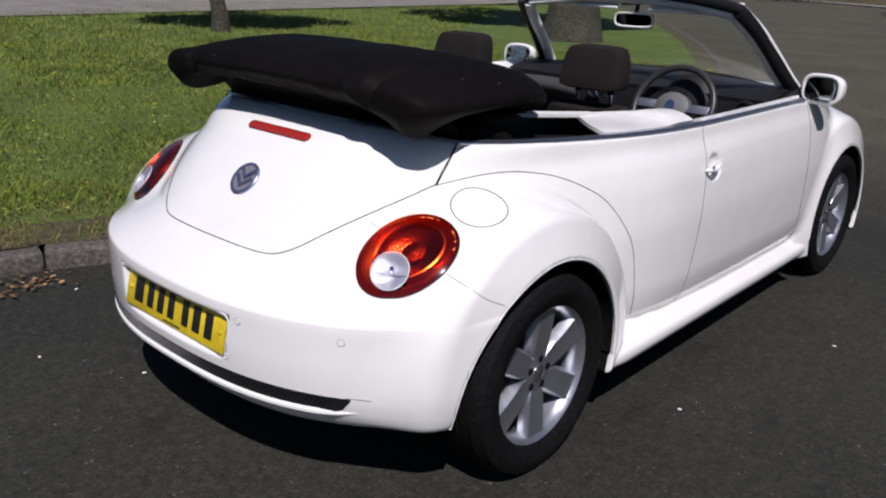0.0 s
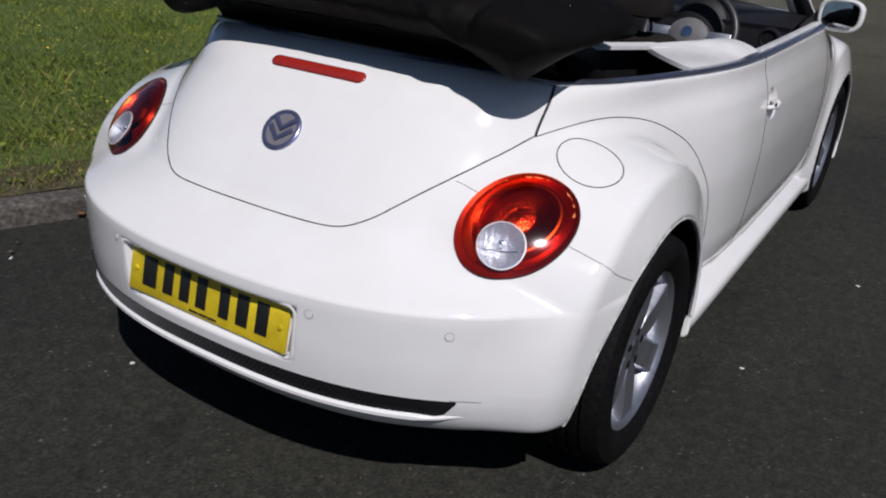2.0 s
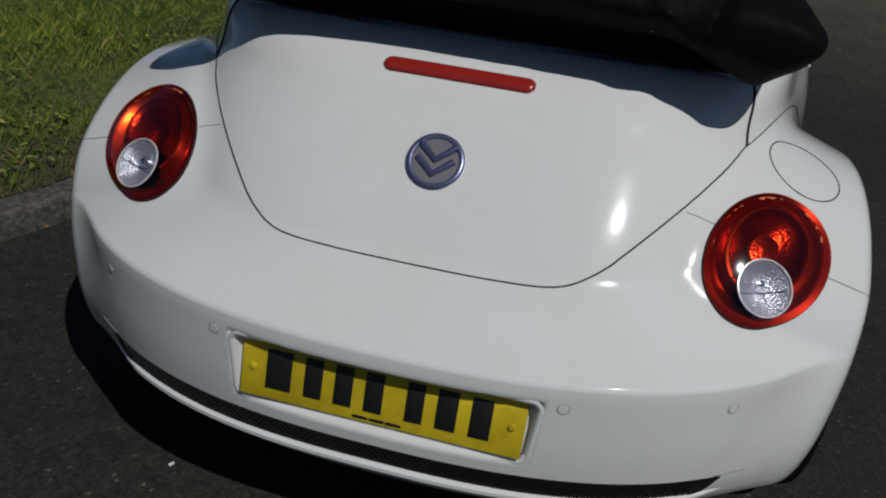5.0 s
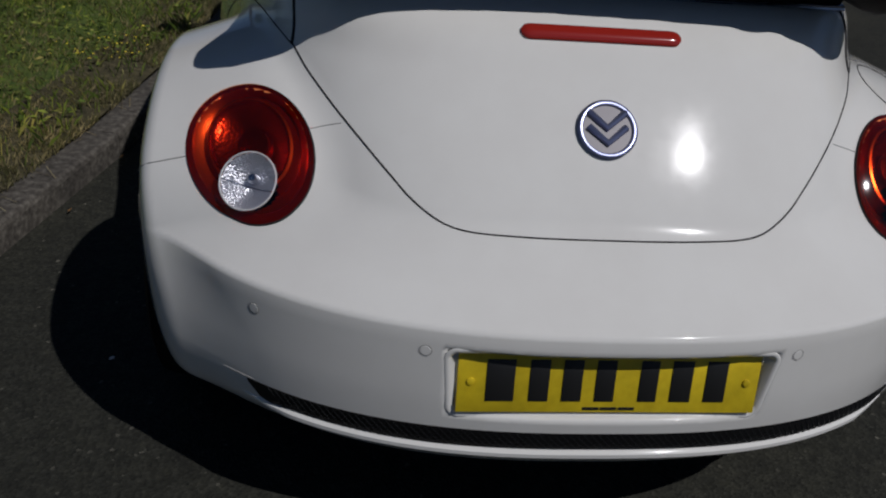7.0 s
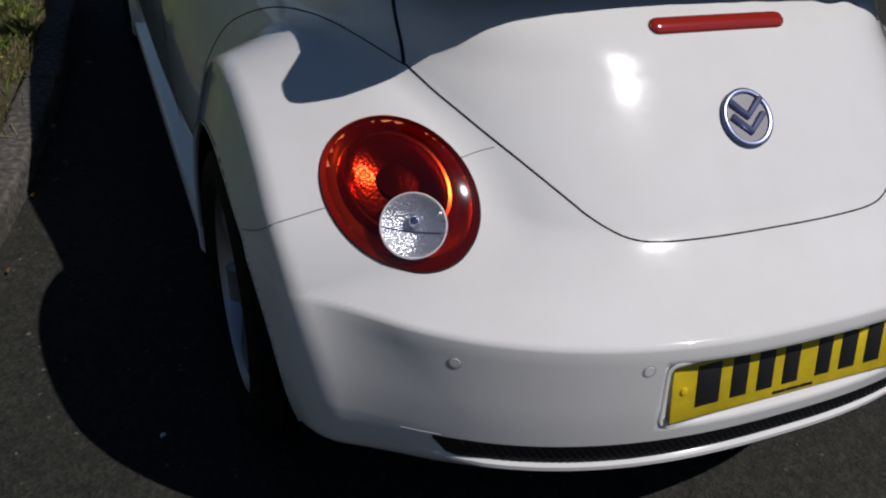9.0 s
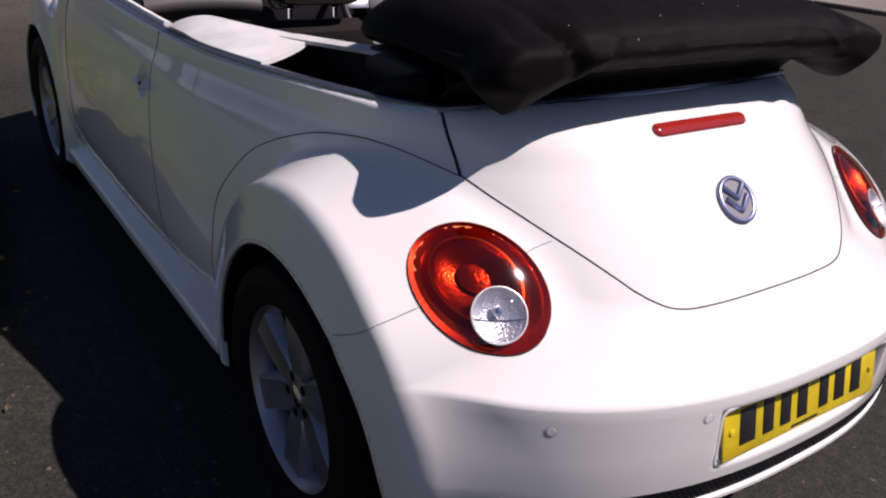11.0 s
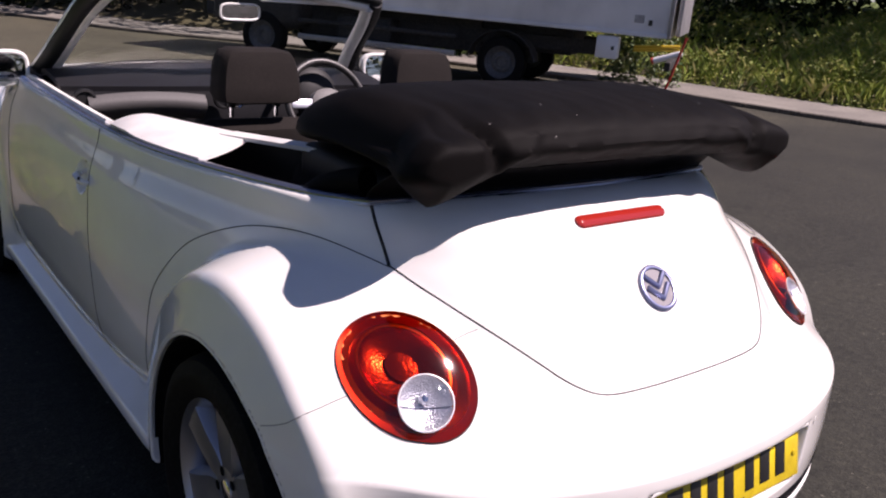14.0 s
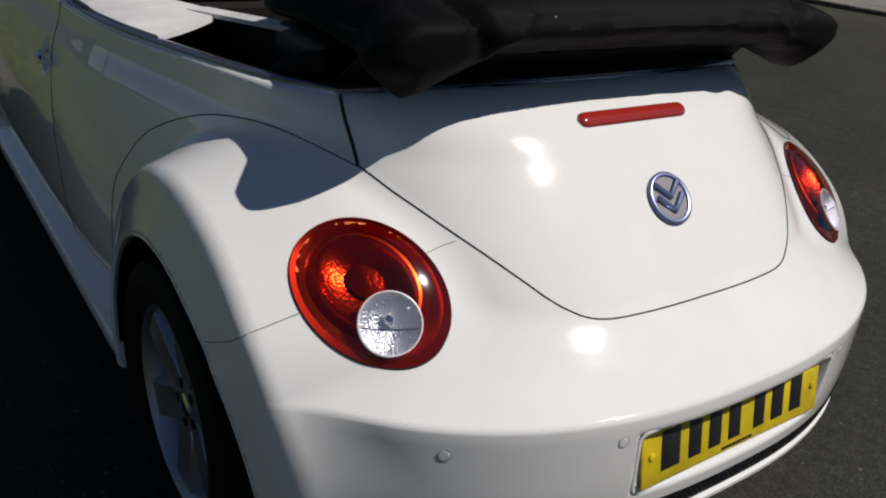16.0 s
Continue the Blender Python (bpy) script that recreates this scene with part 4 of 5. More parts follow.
def tail_lamp(s):
    """Oval red lamp: a deep stepped reflector under a domed lens, with a round clear reversing lens low on its inner side."""
    p, n, long, wide = (Vector(v) for v in (lamp_p, lamp_n, lamp_long, lamp_wide))
    down = (Vector((0, 0, -1)) + n * n.z).normalized()
    flip = lambda q: Vector((s * q.x, q.y, q.z))  # noqa: E731
    (c,), _ = on_body([(0.616, -0.422, 0.680)])
    ca, cb = (c - p).dot(long), (c - p).dot(wide)
    lamp = empty("tail_lamp")
    lamp.parent = car
    tagged(lamp, "oval red rear lamp with a clear reversing lens")
    at = lambda a, b: flip(p + long * a + wide * b)  # noqa: E731
    A, B = LAMP_A, LAMP_B
    ell = lambda r, a: at(A * r * math.cos(a), B * r * math.sin(a))  # noqa: E731
    turn = np.linspace(0, 2 * math.pi, 73)
    centre = flip(c)

    def holed(bm, radius):
        """Opens a sheet where the reversing lens sits in it."""
        out = [f for f in bm.faces if (f.calc_center_median() - centre - (f.calc_center_median() - centre).dot(flip(n)) * flip(n)).length < radius]
        bmesh.ops.delete(bm, geom=out, context="FACES")
        return bm

    part("gasket", tube(on_body([ell(1.0, a) for a in turn], 0.001)[0], 0.0026, 6, caps=False), SEAM, lamp)
    # oval bowls sunk behind the lens, one inside the other, moved away from the reversing lens
    da, db = -0.26 * ca, -0.26 * cb

    def ring_between(r0, r1, h0, h1, bend, mat, name, label, steps=8):
        """An oval band from r0 at height h0 in to r1 at height h1."""
        def spot(r, a):
            q = r0 + (r1 - r0) * r
            m = min(1.0, max(0.0, (1.0 - q) / 0.25)) + 0.45 * min(1.0, max(0.0, (0.64 - q) / 0.35))
            return at(m * da + A * q * math.cos(a), m * db + B * q * math.sin(a))
        bm = patch(spot, lambda r: h0 + (h1 - h0) * r**bend, steps, 64)
        return part(name, holed(bm, 0.047), mat, lamp, label)

    ring_between(1.0, 0.915, 0.0042, 0.001, 1.0, REDBOWL, "housing", "dark red reflector rim")
    ring_between(0.915, 0.79, 0.001, -0.017, 0.8, AMBER, "reflector_wall", "bright orange reflector wall")
    ring_between(0.79, 0.68, -0.017, -0.004, 0.9, REDBOWL, "reflector_step", "dark red step")
    ring_between(0.68, 0.64, -0.004, -0.003, 1.0, AMBER, "reflector_ring", "thin orange ring", 3)
    ring_between(0.64, 0.24, -0.003, -0.034, 0.6, FACETRED, "bulb_bowl", "faceted orange-red bowl", 14)
    ring_between(0.25, 0.24, -0.034, -0.026, 1.0, REDBOWL, "cap_edge", "red edge of the cap", 2)
    ring_between(0.24, 0.0, -0.026, -0.024, 1.0, FACETRED, "bulb_cap", "red round cap in the bowl", 6)
    lens = part("lens", holed(patch(ell, lambda r: 0.0065 + 0.0095 * (1 - r**2.8), 26, 90), 0.0505), REDLENS, lamp, "domed red lens")
    lens.visible_shadow = False
    ring = lambda q: lambda r, a: at(ca + q * r * math.cos(a), cb + q * r * math.sin(a))  # noqa: E731
    part("reversing_bowl", patch(ring(0.050), lambda r: -0.016 + 0.028 * r**1.7, 14, 48), SILVER, lamp, "faceted silver reflector")
    (b0,), (bn0,) = on_body([flip(c - down * 0.010)])
    m0 = Matrix.Translation(b0) @ bn0.to_track_quat("Z", "Y").to_matrix().to_4x4()
    part("reversing_bulb", lathe([(0.0001, 0.004), (0.006, 0.003), (0.0095, -0.001), (0.011, -0.014)], m0, 20), CHROME, lamp, "small bright bulb cap")
    # the dark step across the reversing reflector
    side = flip(n.cross(down))
    step = [centre + side * q for q in np.linspace(-0.044, 0.044, 13)]
    q, nq = on_body([v + flip(down) * 0.006 for v in step])
    part("reflector_step", tube([a + b * (-0.013 + 0.022 * abs(k - 6) ** 2 / 36) for k, (a, b) in enumerate(zip(q, nq))], 0.0011, 8), GLOSSBLACK, lamp, "thin step across the reflector")
    clear = part("reversing_lens", patch(ring(0.051), lambda r: 0.0155 + 0.008 * (1 - r**2), 8, 36), CLEAR, lamp, "round clear lens")
    clear.visible_shadow = False
    q, nq = on_body([ring(0.0515)(1, a) for a in np.linspace(0, 2 * math.pi, 49)])
    part("reversing_rim", tube([a + b * 0.0150 for a, b in zip(q, nq)], 0.0019, 6, caps=False), SILVERRIM, lamp, "pale rim")


tail_lamp(1)
tail_lamp(-1)

# high brake lamp on the boot lid
bl, bn = on_body([(x, -0.303, 0.942) for x in np.linspace(-0.148, 0.148, 49)], 0.002)
r = [0.0165 * (0.35 + 0.65 * math.sqrt(1 - max(0.0, 1 - min(k, 48 - k) / 3.0) ** 2)) for k in range(49)]
part("brake_lamp", tube(bl, r, 16, flat=0.45, up=tuple(bn[24])), BRAKE, lid, "slim dark red brake lamp")
# tail badge: plain shapes
(bp,), (bnr,) = on_body([(0, -0.43, 0.81)])
bm_turn = bnr.to_track_quat("Z", "Y").to_matrix().to_4x4()
badge_m = Matrix.Translation(bp) @ bm_turn
badge = part("badge", lathe([(0.0001, 0.004), (0.047, 0.004), (0.049, 0.002), (0.049, -0.006)], badge_m, 48), BADGE, lid, "round grey badge with a blue-tinted chrome ring")
part("ring", lathe([(0.054, 0.0), (0.0545, 0.0055), (0.0525, 0.0078), (0.049, 0.0088), (0.0455, 0.0078), (0.0435, 0.004)], badge_m, 48), BADGEBLUE, badge)
for off in (0.016, -0.012):
    bm = tube([Vector((-0.034, off + 0.016, 0.006)), Vector((0, off - 0.014, 0.006)), Vector((0.034, off + 0.016, 0.006))], 0.0066, 8)
    bmesh.ops.transform(bm, matrix=badge_m, verts=bm.verts)
    part("chevron", bm, BADGEBLUE, badge)

# rear bumper: parking sensors, dark slot, lower lip, number plate
bumper = panels["rear_bumper"]
for s in (1, -1):
    for c in ((0.315, -0.69, 0.527), (0.60, -0.582, 0.524)):
        (p,), (n,) = on_body([(s * c[0], c[1], c[2])])
        m = Matrix.Translation(p) @ n.to_track_quat("Z", "Y").to_matrix().to_4x4()
        sensor = part("parking_sensor", lathe([(0.0001, 0.0011), (0.0085, 0.001), (0.0092, 0.0)], m, 20), PAINT, bumper, "round white parking sensor")
        part("gap", lathe([(0.0093, 0.0006), (0.0112, 0.0006)], m, 20), material("sensor_gap", (0.45, 0.44, 0.42), 0.6) if not bpy.data.materials.get("sensor_gap") else bpy.data.materials["sensor_gap"], sensor)


def slot(u, v):
    """The long black slot: a straight upper edge, the lower one rising at both ends."""
    x = 0.622 * (2 * u - 1)
    tall = 0.043 + 0.05 * x * x
    top = 0.372 - 0.025 * x * x
    end = math.sqrt(max(0.0005, 1 - (max(0.0, abs(x) - 0.54) / 0.0825) ** 2))
    return (x, -0.72 + 0.29 * x * x + 0.25 * x**4, top - (1 - v) * tall * end)


grid = [slot(i / 60, j / 4) for i in range(61) for j in range(5)]
pp = on_body(grid, 0.0015)[0]
bm = bmesh.new()
vs = [bm.verts.new(p) for p in pp]
for i in range(60):
    for j in range(4):
        bm.faces.new((vs[i * 5 + j], vs[(i + 1) * 5 + j], vs[(i + 1) * 5 + j + 1], vs[i * 5 + j + 1]))
part("bumper_slot", bm, BLACK, bumper, "black honeycomb slot")
cells = bmesh.new()
for k in range(4, 92):
    for lean in (-1, 1):
        u0 = (k + 0.5) / 96
        line = [slot(min(1, max(0, u0 + lean * (v - 0.5) * 0.03)), v) for v in (0.04, 0.35, 0.65, 0.96)]
        joined(cells, tube(on_body(line, 0.0016)[0], 0.0012, 5))
part("grille", cells, GRILLE, bumper, "glossy black honeycomb mesh")
for s in (1, -1):
    seam([(s * 0.615, -0.585, 0.3635), (s * 0.645, -0.565, 0.363), (s * 0.672, -0.545, 0.3625)], bumper, 12, 0.0014, "slot_crease", FINESEAM)
lipline = [slot(i / 70, 0.5) for i in range(71)]
low = [Vector((x * 1.06, y + 0.03 * max(0, abs(x) - 0.5), 0.312 - 0.055 * x * x + 0.30 * max(0, abs(x) - 0.56))) for x, y, z in lipline]
part("bumper_lip", tube(on_body(low, -0.005)[0], [0.017 * min(1, 0.25 + min(k, 70 - k) / 8) for k in range(71)], 10, flat=0.75, up=(0, 0, 1)), PAINT, bumper, "white lower lip")

plate_turn = Matrix.Translation((0, -0.6975, 0.4665)) @ Matrix.Rotation(radians(-12.4), 4, "X")
def rounded(w_top, w_low, z0, z1, r, n=10):
    """A rounded four-sided loop in x and z, wider at the top."""
    out = []
    for cx, cz, a0 in ((w_top - r, z1 - r, 0), (r - w_top, z1 - r, 90), (r - w_low, z0 + r, 180), (w_low - r, z0 + r, 270)):
        out += [(cx + r * math.cos(radians(a0 + 90 * k / n)), cz + r * math.sin(radians(a0 + 90 * k / n))) for k in range(n + 1)]
    return out


rings = []
for grow, lift in ((0.009, -0.0008), (0.006, 0.0006), (0.002, 0.0004), (-0.002, -0.0025)):
    loop = rounded(0.279 + grow, 0.270 + grow, 0.403 - grow, 0.530 + grow, 0.016 + grow)
    rings.append(on_body([(x, -0.71, z) for x, z in loop], lift)[0])
rings.append([Vector((x, -0.693 + 0.22 * (z - 0.4665), z)) for x, z in rounded(0.266, 0.262, 0.409, 0.523, 0.010)])
bm = bmesh.new()
loops = [[bm.verts.new(v) for v in ring] for ring in rings]
for la, lb in zip(loops, loops[1:]):
    for k in range(len(la)):
        bm.faces.new((la[k], la[(k + 1) % len(la)], lb[(k + 1) % len(la)], lb[k]))
bmesh.ops.recalc_face_normals(bm, faces=bm.faces)
part("plate_recess", bm, PAINT, bumper, "painted recess round the number plate")
plate = part("number_plate", box((0.52, 0.004, 0.111), (0, 0, 0), 0.0015), YELLOW, bumper, "yellow number plate with black bars")
plate.matrix_basis = plate_turn
W7 = [0.06, 0.042, 0.042, 0.042, 0.040, 0.046, 0.046]
x0 = -0.218
for k, w in enumerate(W7):
    part("bar", box((w * 0.8, 0.002, 0.076), (x0 + w / 2, -0.0026, 0.004), 0.0006), INK, plate)
    x0 += w + (0.034 if k == 3 else 0.0145)
for k in range(3):
    part("small_bar", box((0.028, 0.0016, 0.005), (-0.03 + 0.031 * k, -0.0025, -0.0475)), INK, plate)
for s in (1, -1):
    part("screw_cap", disc(0.007, 0.005, (s * 0.238, -0.003, 0.002), (0, -1, 0), 14, bevel=0.002), YELLOW, plate)


# ---- wheels ----
SPOKE_TURN = radians(-2)


def wheel(where, s):
    """Tyre, six-spoke alloy rim with bolts, brake disc; s: side of the car."""
    root = empty("wheel", where)
    root.parent = car
    m = Matrix.Rotation(radians(90) * s, 4, "Y")
    tyre = [(0.215, -0.085), (0.238, -0.102), (0.275, -0.105), (0.300, -0.094), (0.3085, -0.072)]
    for g in (-0.048, -0.016, 0.016, 0.048):
        tyre += [(0.312, g - 0.0045), (0.305, g - 0.0035), (0.305, g + 0.0035), (0.312, g + 0.0045)]
    tyre += [(0.3085, 0.072), (0.300, 0.094), (0.275, 0.105), (0.262, 0.1065), (0.258, 0.1045), (0.238, 0.102), (0.215, 0.085)]
    bm = lathe(tyre, m, 64)
    part("tyre", bm, RUBBER, root, "black road tyre")
    part("rim", lathe([(0.212, -0.085), (0.200, -0.08), (0.192, 0.05), (0.204, 0.072), (0.214, 0.084), (0.2205, 0.089), (0.2212, 0.083)], m, 64), ALLOY, root, "silver alloy rim")
    part("brake_disc", lathe([(0.0001, -0.01), (0.135, -0.01), (0.135, 0.005), (0.0001, 0.005)], m, 40), GREY, root)
    part("backing", lathe([(0.0001, -0.03), (0.19, -0.03)], m, 32), LINER, root)
    for k in range(6):
        bm = bmesh.new()
        rows = []
        for i in range(9):
            t = i / 8
            r = 0.045 + 0.163 * t
            half = min(0.60 * r, 0.045) + 0.008 * t**4
            h = 0.060 + 0.013 * t**1.4 + 0.004 * math.sin(math.pi * t)
            row = []
            for q, dz in ((-1.0, -0.034), (-0.84, -0.004), (-0.76, 0.0), (-0.5, -0.0015), (0.5, -0.0015), (0.76, 0.0), (0.84, -0.004), (1.0, -0.034)):
                row.append(bm.verts.new((r, q * half, h + dz)))
            rows.append(row)
        for a, b in zip(rows, rows[1:]):
            for i in range(7):
                bm.faces.new((a[i], a[i + 1], b[i + 1], b[i]))
        bmesh.ops.transform(bm, matrix=m @ Matrix.Rotation(2 * math.pi * k / 6 + SPOKE_TURN, 4, "Z"), verts=bm.verts)
        bmesh.ops.recalc_face_normals(bm, faces=bm.faces)
        part("spoke", bm, ALLOY, root)
    part("hub", lathe([(0.0001, 0.061), (0.05, 0.061), (0.062, 0.058), (0.066, 0.03)], m, 40), ALLOY, root)
    part("centre_cap", lathe([(0.0001, 0.068), (0.022, 0.067), (0.027, 0.064), (0.028, 0.058)], m, 28), CHROME, root, "chrome centre cap")
    for k in range(5):
        a = 2 * math.pi * k / 5 + 0.5
        hole = lathe([(0.0001, 0.0618), (0.0095, 0.0618), (0.012, 0.0625)], m @ Matrix.Translation((0.046 * math.cos(a), 0.046 * math.sin(a), 0)), 12)
        part("bolt", hole, LINER, root)
    return root


for y in (0.0, WHEELBASE):
    for s in (1, -1):
        wheel((s * 0.754, y, 0.3105), s)


# ---- black liners inside the wheel arches ----
def arch_edge(at, a):
    """Where the body side meets the arch, at an angle from straight up."""
    y, z = at + 0.362 * math.sin(a), AXLE + 0.362 * math.cos(a)
    lo, hi = 0.70, 0.93
    for _ in range(24):
        m = (lo + hi) / 2
        if body(np.array([m]), np.array([y]), np.array([z]), cut=False)[0] < 0:
            lo = m
        else:
            hi = m
    return lo


for at in (0.0, WHEELBASE):
    turns = np.linspace(radians(-97), radians(96), 61)
    rim_x = [arch_edge(at, a) for a in turns]
    for s, side in ((1, "right"), (-1, "left")):
        liner = sheet(lambda u, v, s=s: Vector((s * (rim_x[round(u * 60)] - 0.013 - 0.36 * v), at + 0.3555 * math.sin(turns[round(u * 60)]), AXLE + 0.3555 * math.cos(turns[round(u * 60)]))), 61, 4)
        part("arch_liner", thick(liner, 0.003), LINER, panels[("rear_wing_" if at == 0 else "front_wing_") + side], "black wheel arch liner")
        bead = [(s * (x - 0.0075), at + 0.3628 * math.sin(a), AXLE + 0.3628 * math.cos(a)) for x, a in zip(rim_x, turns)]
        part("arch_lip", tube(bead, 0.005, 8), PAINT, panels[("rear_wing_" if at == 0 else "front_wing_") + side])


# ---- bright rail round the cabin opening ----
def rail_point(y, side):
    """On the top edge of the body side at y."""
    a = 0.80 + float(graph(np.array(0.955), SIDE))
    narrow = 1 - 0.05 * math.exp(-(((y - 0.27) / 0.30) ** 2))
    q = 1 - (max(MID - y, 0) / (MID + 0.24)) ** 3.75
    return (side * a * narrow * max(q, 0) ** (1 / 3.75), y, float(graph(np.array(y), RAIL)))


shift_in = lambda pts, k, dz: [Vector((p.x * k, p.y, p.z + dz)) for p in pts]  # noqa: E731
edge = [Vector(rail_point(y, -1)) for y in np.linspace(1.95, 0.0, 60)]
edge += [Vector((x, -0.105 - 0.09 * (1 - (x / 0.56) ** 2), 0.972 + 0.016 * (1 - (x / 0.56) ** 2))) for x in np.linspace(-0.56, 0.56, 21)]
edge += [Vector(rail_point(y, 1)) for y in np.linspace(0.0, 1.95, 60)]
part("waist_trim", tube(shift_in(edge, 0.998, -0.002), 0.0045, 8), TRIM, car, "bright metal trim along the waistline")
inner = [Vector((p.x * 0.979, p.y + 0.018 * max(0.0, 1 - abs(p.x) / 0.6) ** 0.4, p.z + 0.0035)) for p in edge]
part("waist_seal", tube(inner, 0.016, 10, flat=0.4, up=(0, 0, 1)), GLOSSBLACK, car, "glossy black window seal")


# ---- door handles ----
for s, side in ((1, "right"), (-1, "left")):
    d = panels["door_" + side]
    c, n = on_body([(s * 0.79, 0.99, 0.784)])
    out = n[0]
    fwd = (Vector((0, 1, 0)) - out * out.y).normalized()
    pull = [c[0] + fwd * q + out * h + Vector((0, 0, -0.003 - 0.006 * (q < 0))) for q, h in ((-0.056, 0.002), (-0.045, 0.016), (-0.02, 0.021), (0.012, 0.017), (0.036, 0.006), (0.05, -0.006))]
    handle = part("handle", tube(spline(pull, 24), [0.0075 + 0.0035 * math.sin(math.pi * min(1, k / 22)) for k in range(26)][: len(spline(pull, 24))], 10, flat=0.9), PAINT, d, "white pull handle over a round recess")
    part("lock", disc(0.0055, 0.004, c[0] - fwd * 0.044 + out * 0.0265, out, 12), BLACK, handle)


# ---- windscreen, its frame, mirrors ----
def pillar(s):
    return spline([(s * 0.722, 2.17, 0.90), (s * 0.682, 2.03, 1.01), (s * 0.650, 1.915, 1.11), (s * 0.616, 1.775, 1.22), (s * 0.572, 1.668, 1.300)], 24)


def header(k):
    """Across the top, k in -1..1."""
    return Vector((0.572 * k, 1.668 + 0.10 * (1 - k * k), 1.300 + 0.045 * (1 - k * k)))


top = [header(k) for k in np.linspace(-0.96, 0.96, 31)]
frame_ = part("windscreen_frame", tube(pillar(-1) + top + pillar(1)[::-1], 0.027, 12, flat=0.8), PAINT, car, "white windscreen frame with a black seal and cream trim")
shift = lambda pts, d: [Vector((p.x * d[0], p.y + d[1], p.z + d[2])) for p in pts]  # noqa: E731
part("frame_seal", tube(shift(pillar(-1) + top + pillar(1)[::-1], (0.995, -0.024, 0.008)), 0.024, 10), BLACK, frame_, "black rubber seal")
for s in (1, -1):
    part("pillar_seal", tube(shift(pillar(s), (0.985, -0.024, 0.0)), 0.029, 10), BLACK, frame_, "black rubber pillar seal")
    part("pillar_trim", tube(shift(pillar(s), (0.945, 0.004, -0.02)), 0.028, 10), CREAM, frame_, "cream pillar trim")
part("header_trim", tube(shift(top, (0.98, 0.002, -0.026)), 0.026, 10, flat=0.8, up=(0, 0, 1)), CREAM, frame_)
for s in (1, -1):
    visor = box((0.42, 0.012, 0.11), (0, 0, 0), 0.005, segments=3)
    ob = part("sun_visor", visor, CREAM, frame_, "pale folded sun visor")
    ob.matrix_basis = pose(s * 0.29, 1.80, 1.30, -62, 0, 0)


def screen(u, v):
    k = 2 * u - 1
    top_, low_ = header(0.97 * k), Vector((0.71 * k, 2.13 + 0.25 * (1 - k * k), 0.915 + 0.03 * (1 - k * k)))
    p = low_.lerp(top_, v)
    p.y += 0.045 * math.sin(math.pi * v) * (1 - 0.3 * k * k)
    return p


pane = part("windscreen", thick(sheet(screen, 25, 13), 0.004), GLASS, car, "clear curved windscreen")
pane.visible_shadow = False
part("frit", tube([screen(k / 24, 0.012) for k in range(25)], 0.016, 8), BLACK, pane, "black lower screen edge")
mirror = empty("rear_view_mirror", (0, 1.78, 1.225))
mirror.parent = car
mirror.rotation_euler = (radians(3), 0, radians(10))
tagged(mirror, "interior mirror with a pale rim")
part("housing", box((0.184, 0.032, 0.060), (0, 0.013, 0), 0.015, segments=4), BLACK, mirror)
rr = [Vector((0.092 * math.copysign(abs(math.cos(a)) ** 0.4, math.cos(a)), -0.004, 0.031 * math.copysign(abs(math.sin(a)) ** 0.55, math.sin(a)))) for a in np.linspace(0, 2 * math.pi, 61)]
part("rim", tube(rr, 0.0048, 8, caps=False), CREAM, mirror)
bm = bmesh.new()
bm.faces.new([bm.verts.new(q) for q in rr[:-1]])
part("glass", thick(bm, 0.003), MIRROR, mirror, smooth=False)
part("stalk", tube([(0, 0.02, 0.02), (0, 0.05, 0.08), (0, 0.06, 0.12)], 0.011, 8), BLACK, mirror)


def door_mirror(s):
    root = empty("door_mirror", (s * 0.835, 2.02, 0.975 + 0.008 * s))
    root.parent = car
    root.rotation_euler = (0, 0, radians(9) * -s)
    tagged(root, "white door mirror")
    bm = bmesh.new()
    bmesh.ops.create_uvsphere(bm, u_segments=24, v_segments=14, radius=1)
    for v in bm.verts:
        q = v.co
        front = q.y > 0
        v.co = Vector((math.copysign(abs(q.x) ** 0.72, q.x) * 0.09, q.y * (0.105 if front else 0.012), math.copysign(abs(q.z) ** 0.72, q.z) * 0.066))
    part("shell", bm, PAINT, root)
    oval_ = lambda k, y: [Vector((k * 0.086 * math.copysign(abs(math.cos(a)) ** 0.62, math.cos(a)), y, k * 0.062 * math.copysign(abs(math.sin(a)) ** 0.62, math.sin(a)))) for a in np.linspace(0, 2 * math.pi, 49)]  # noqa: E731
    part("bezel", tube(oval_(0.95, -0.014), 0.0095, 8, caps=False), PAINT, root, "white rounded rim")
    for nm, k, y, mat in (("backing", 0.93, -0.015, BLACK), ("glass", 0.86, -0.019, MIRROR)):
        bm = bmesh.new()
        bm.faces.new([bm.verts.new(q) for q in oval_(k, y)[:-1]][::-1])
        ob = part(nm, thick(bm, 0.003), mat, root, smooth=False)
        if nm == "glass":
            ob.matrix_basis = pose(0, -0.006, 0, -5, 0, -5 * s)
    part("foot", tube(spline([(-s * 0.06, 0.02, -0.03), (-s * 0.09, 0.02, -0.045), (-s * 0.13, 0.0, -0.06)], 6), 0.028, 10), BLACK, root)
    part("corner_panel", thick(sheet(lambda u, v: Vector((-s * (0.095 + 0.015 * v), -0.16 + 0.23 * u, -0.055 + 0.07 * v * u)), 5, 4), 0.008), BLACK, root)


door_mirror(1)
door_mirror(-1)


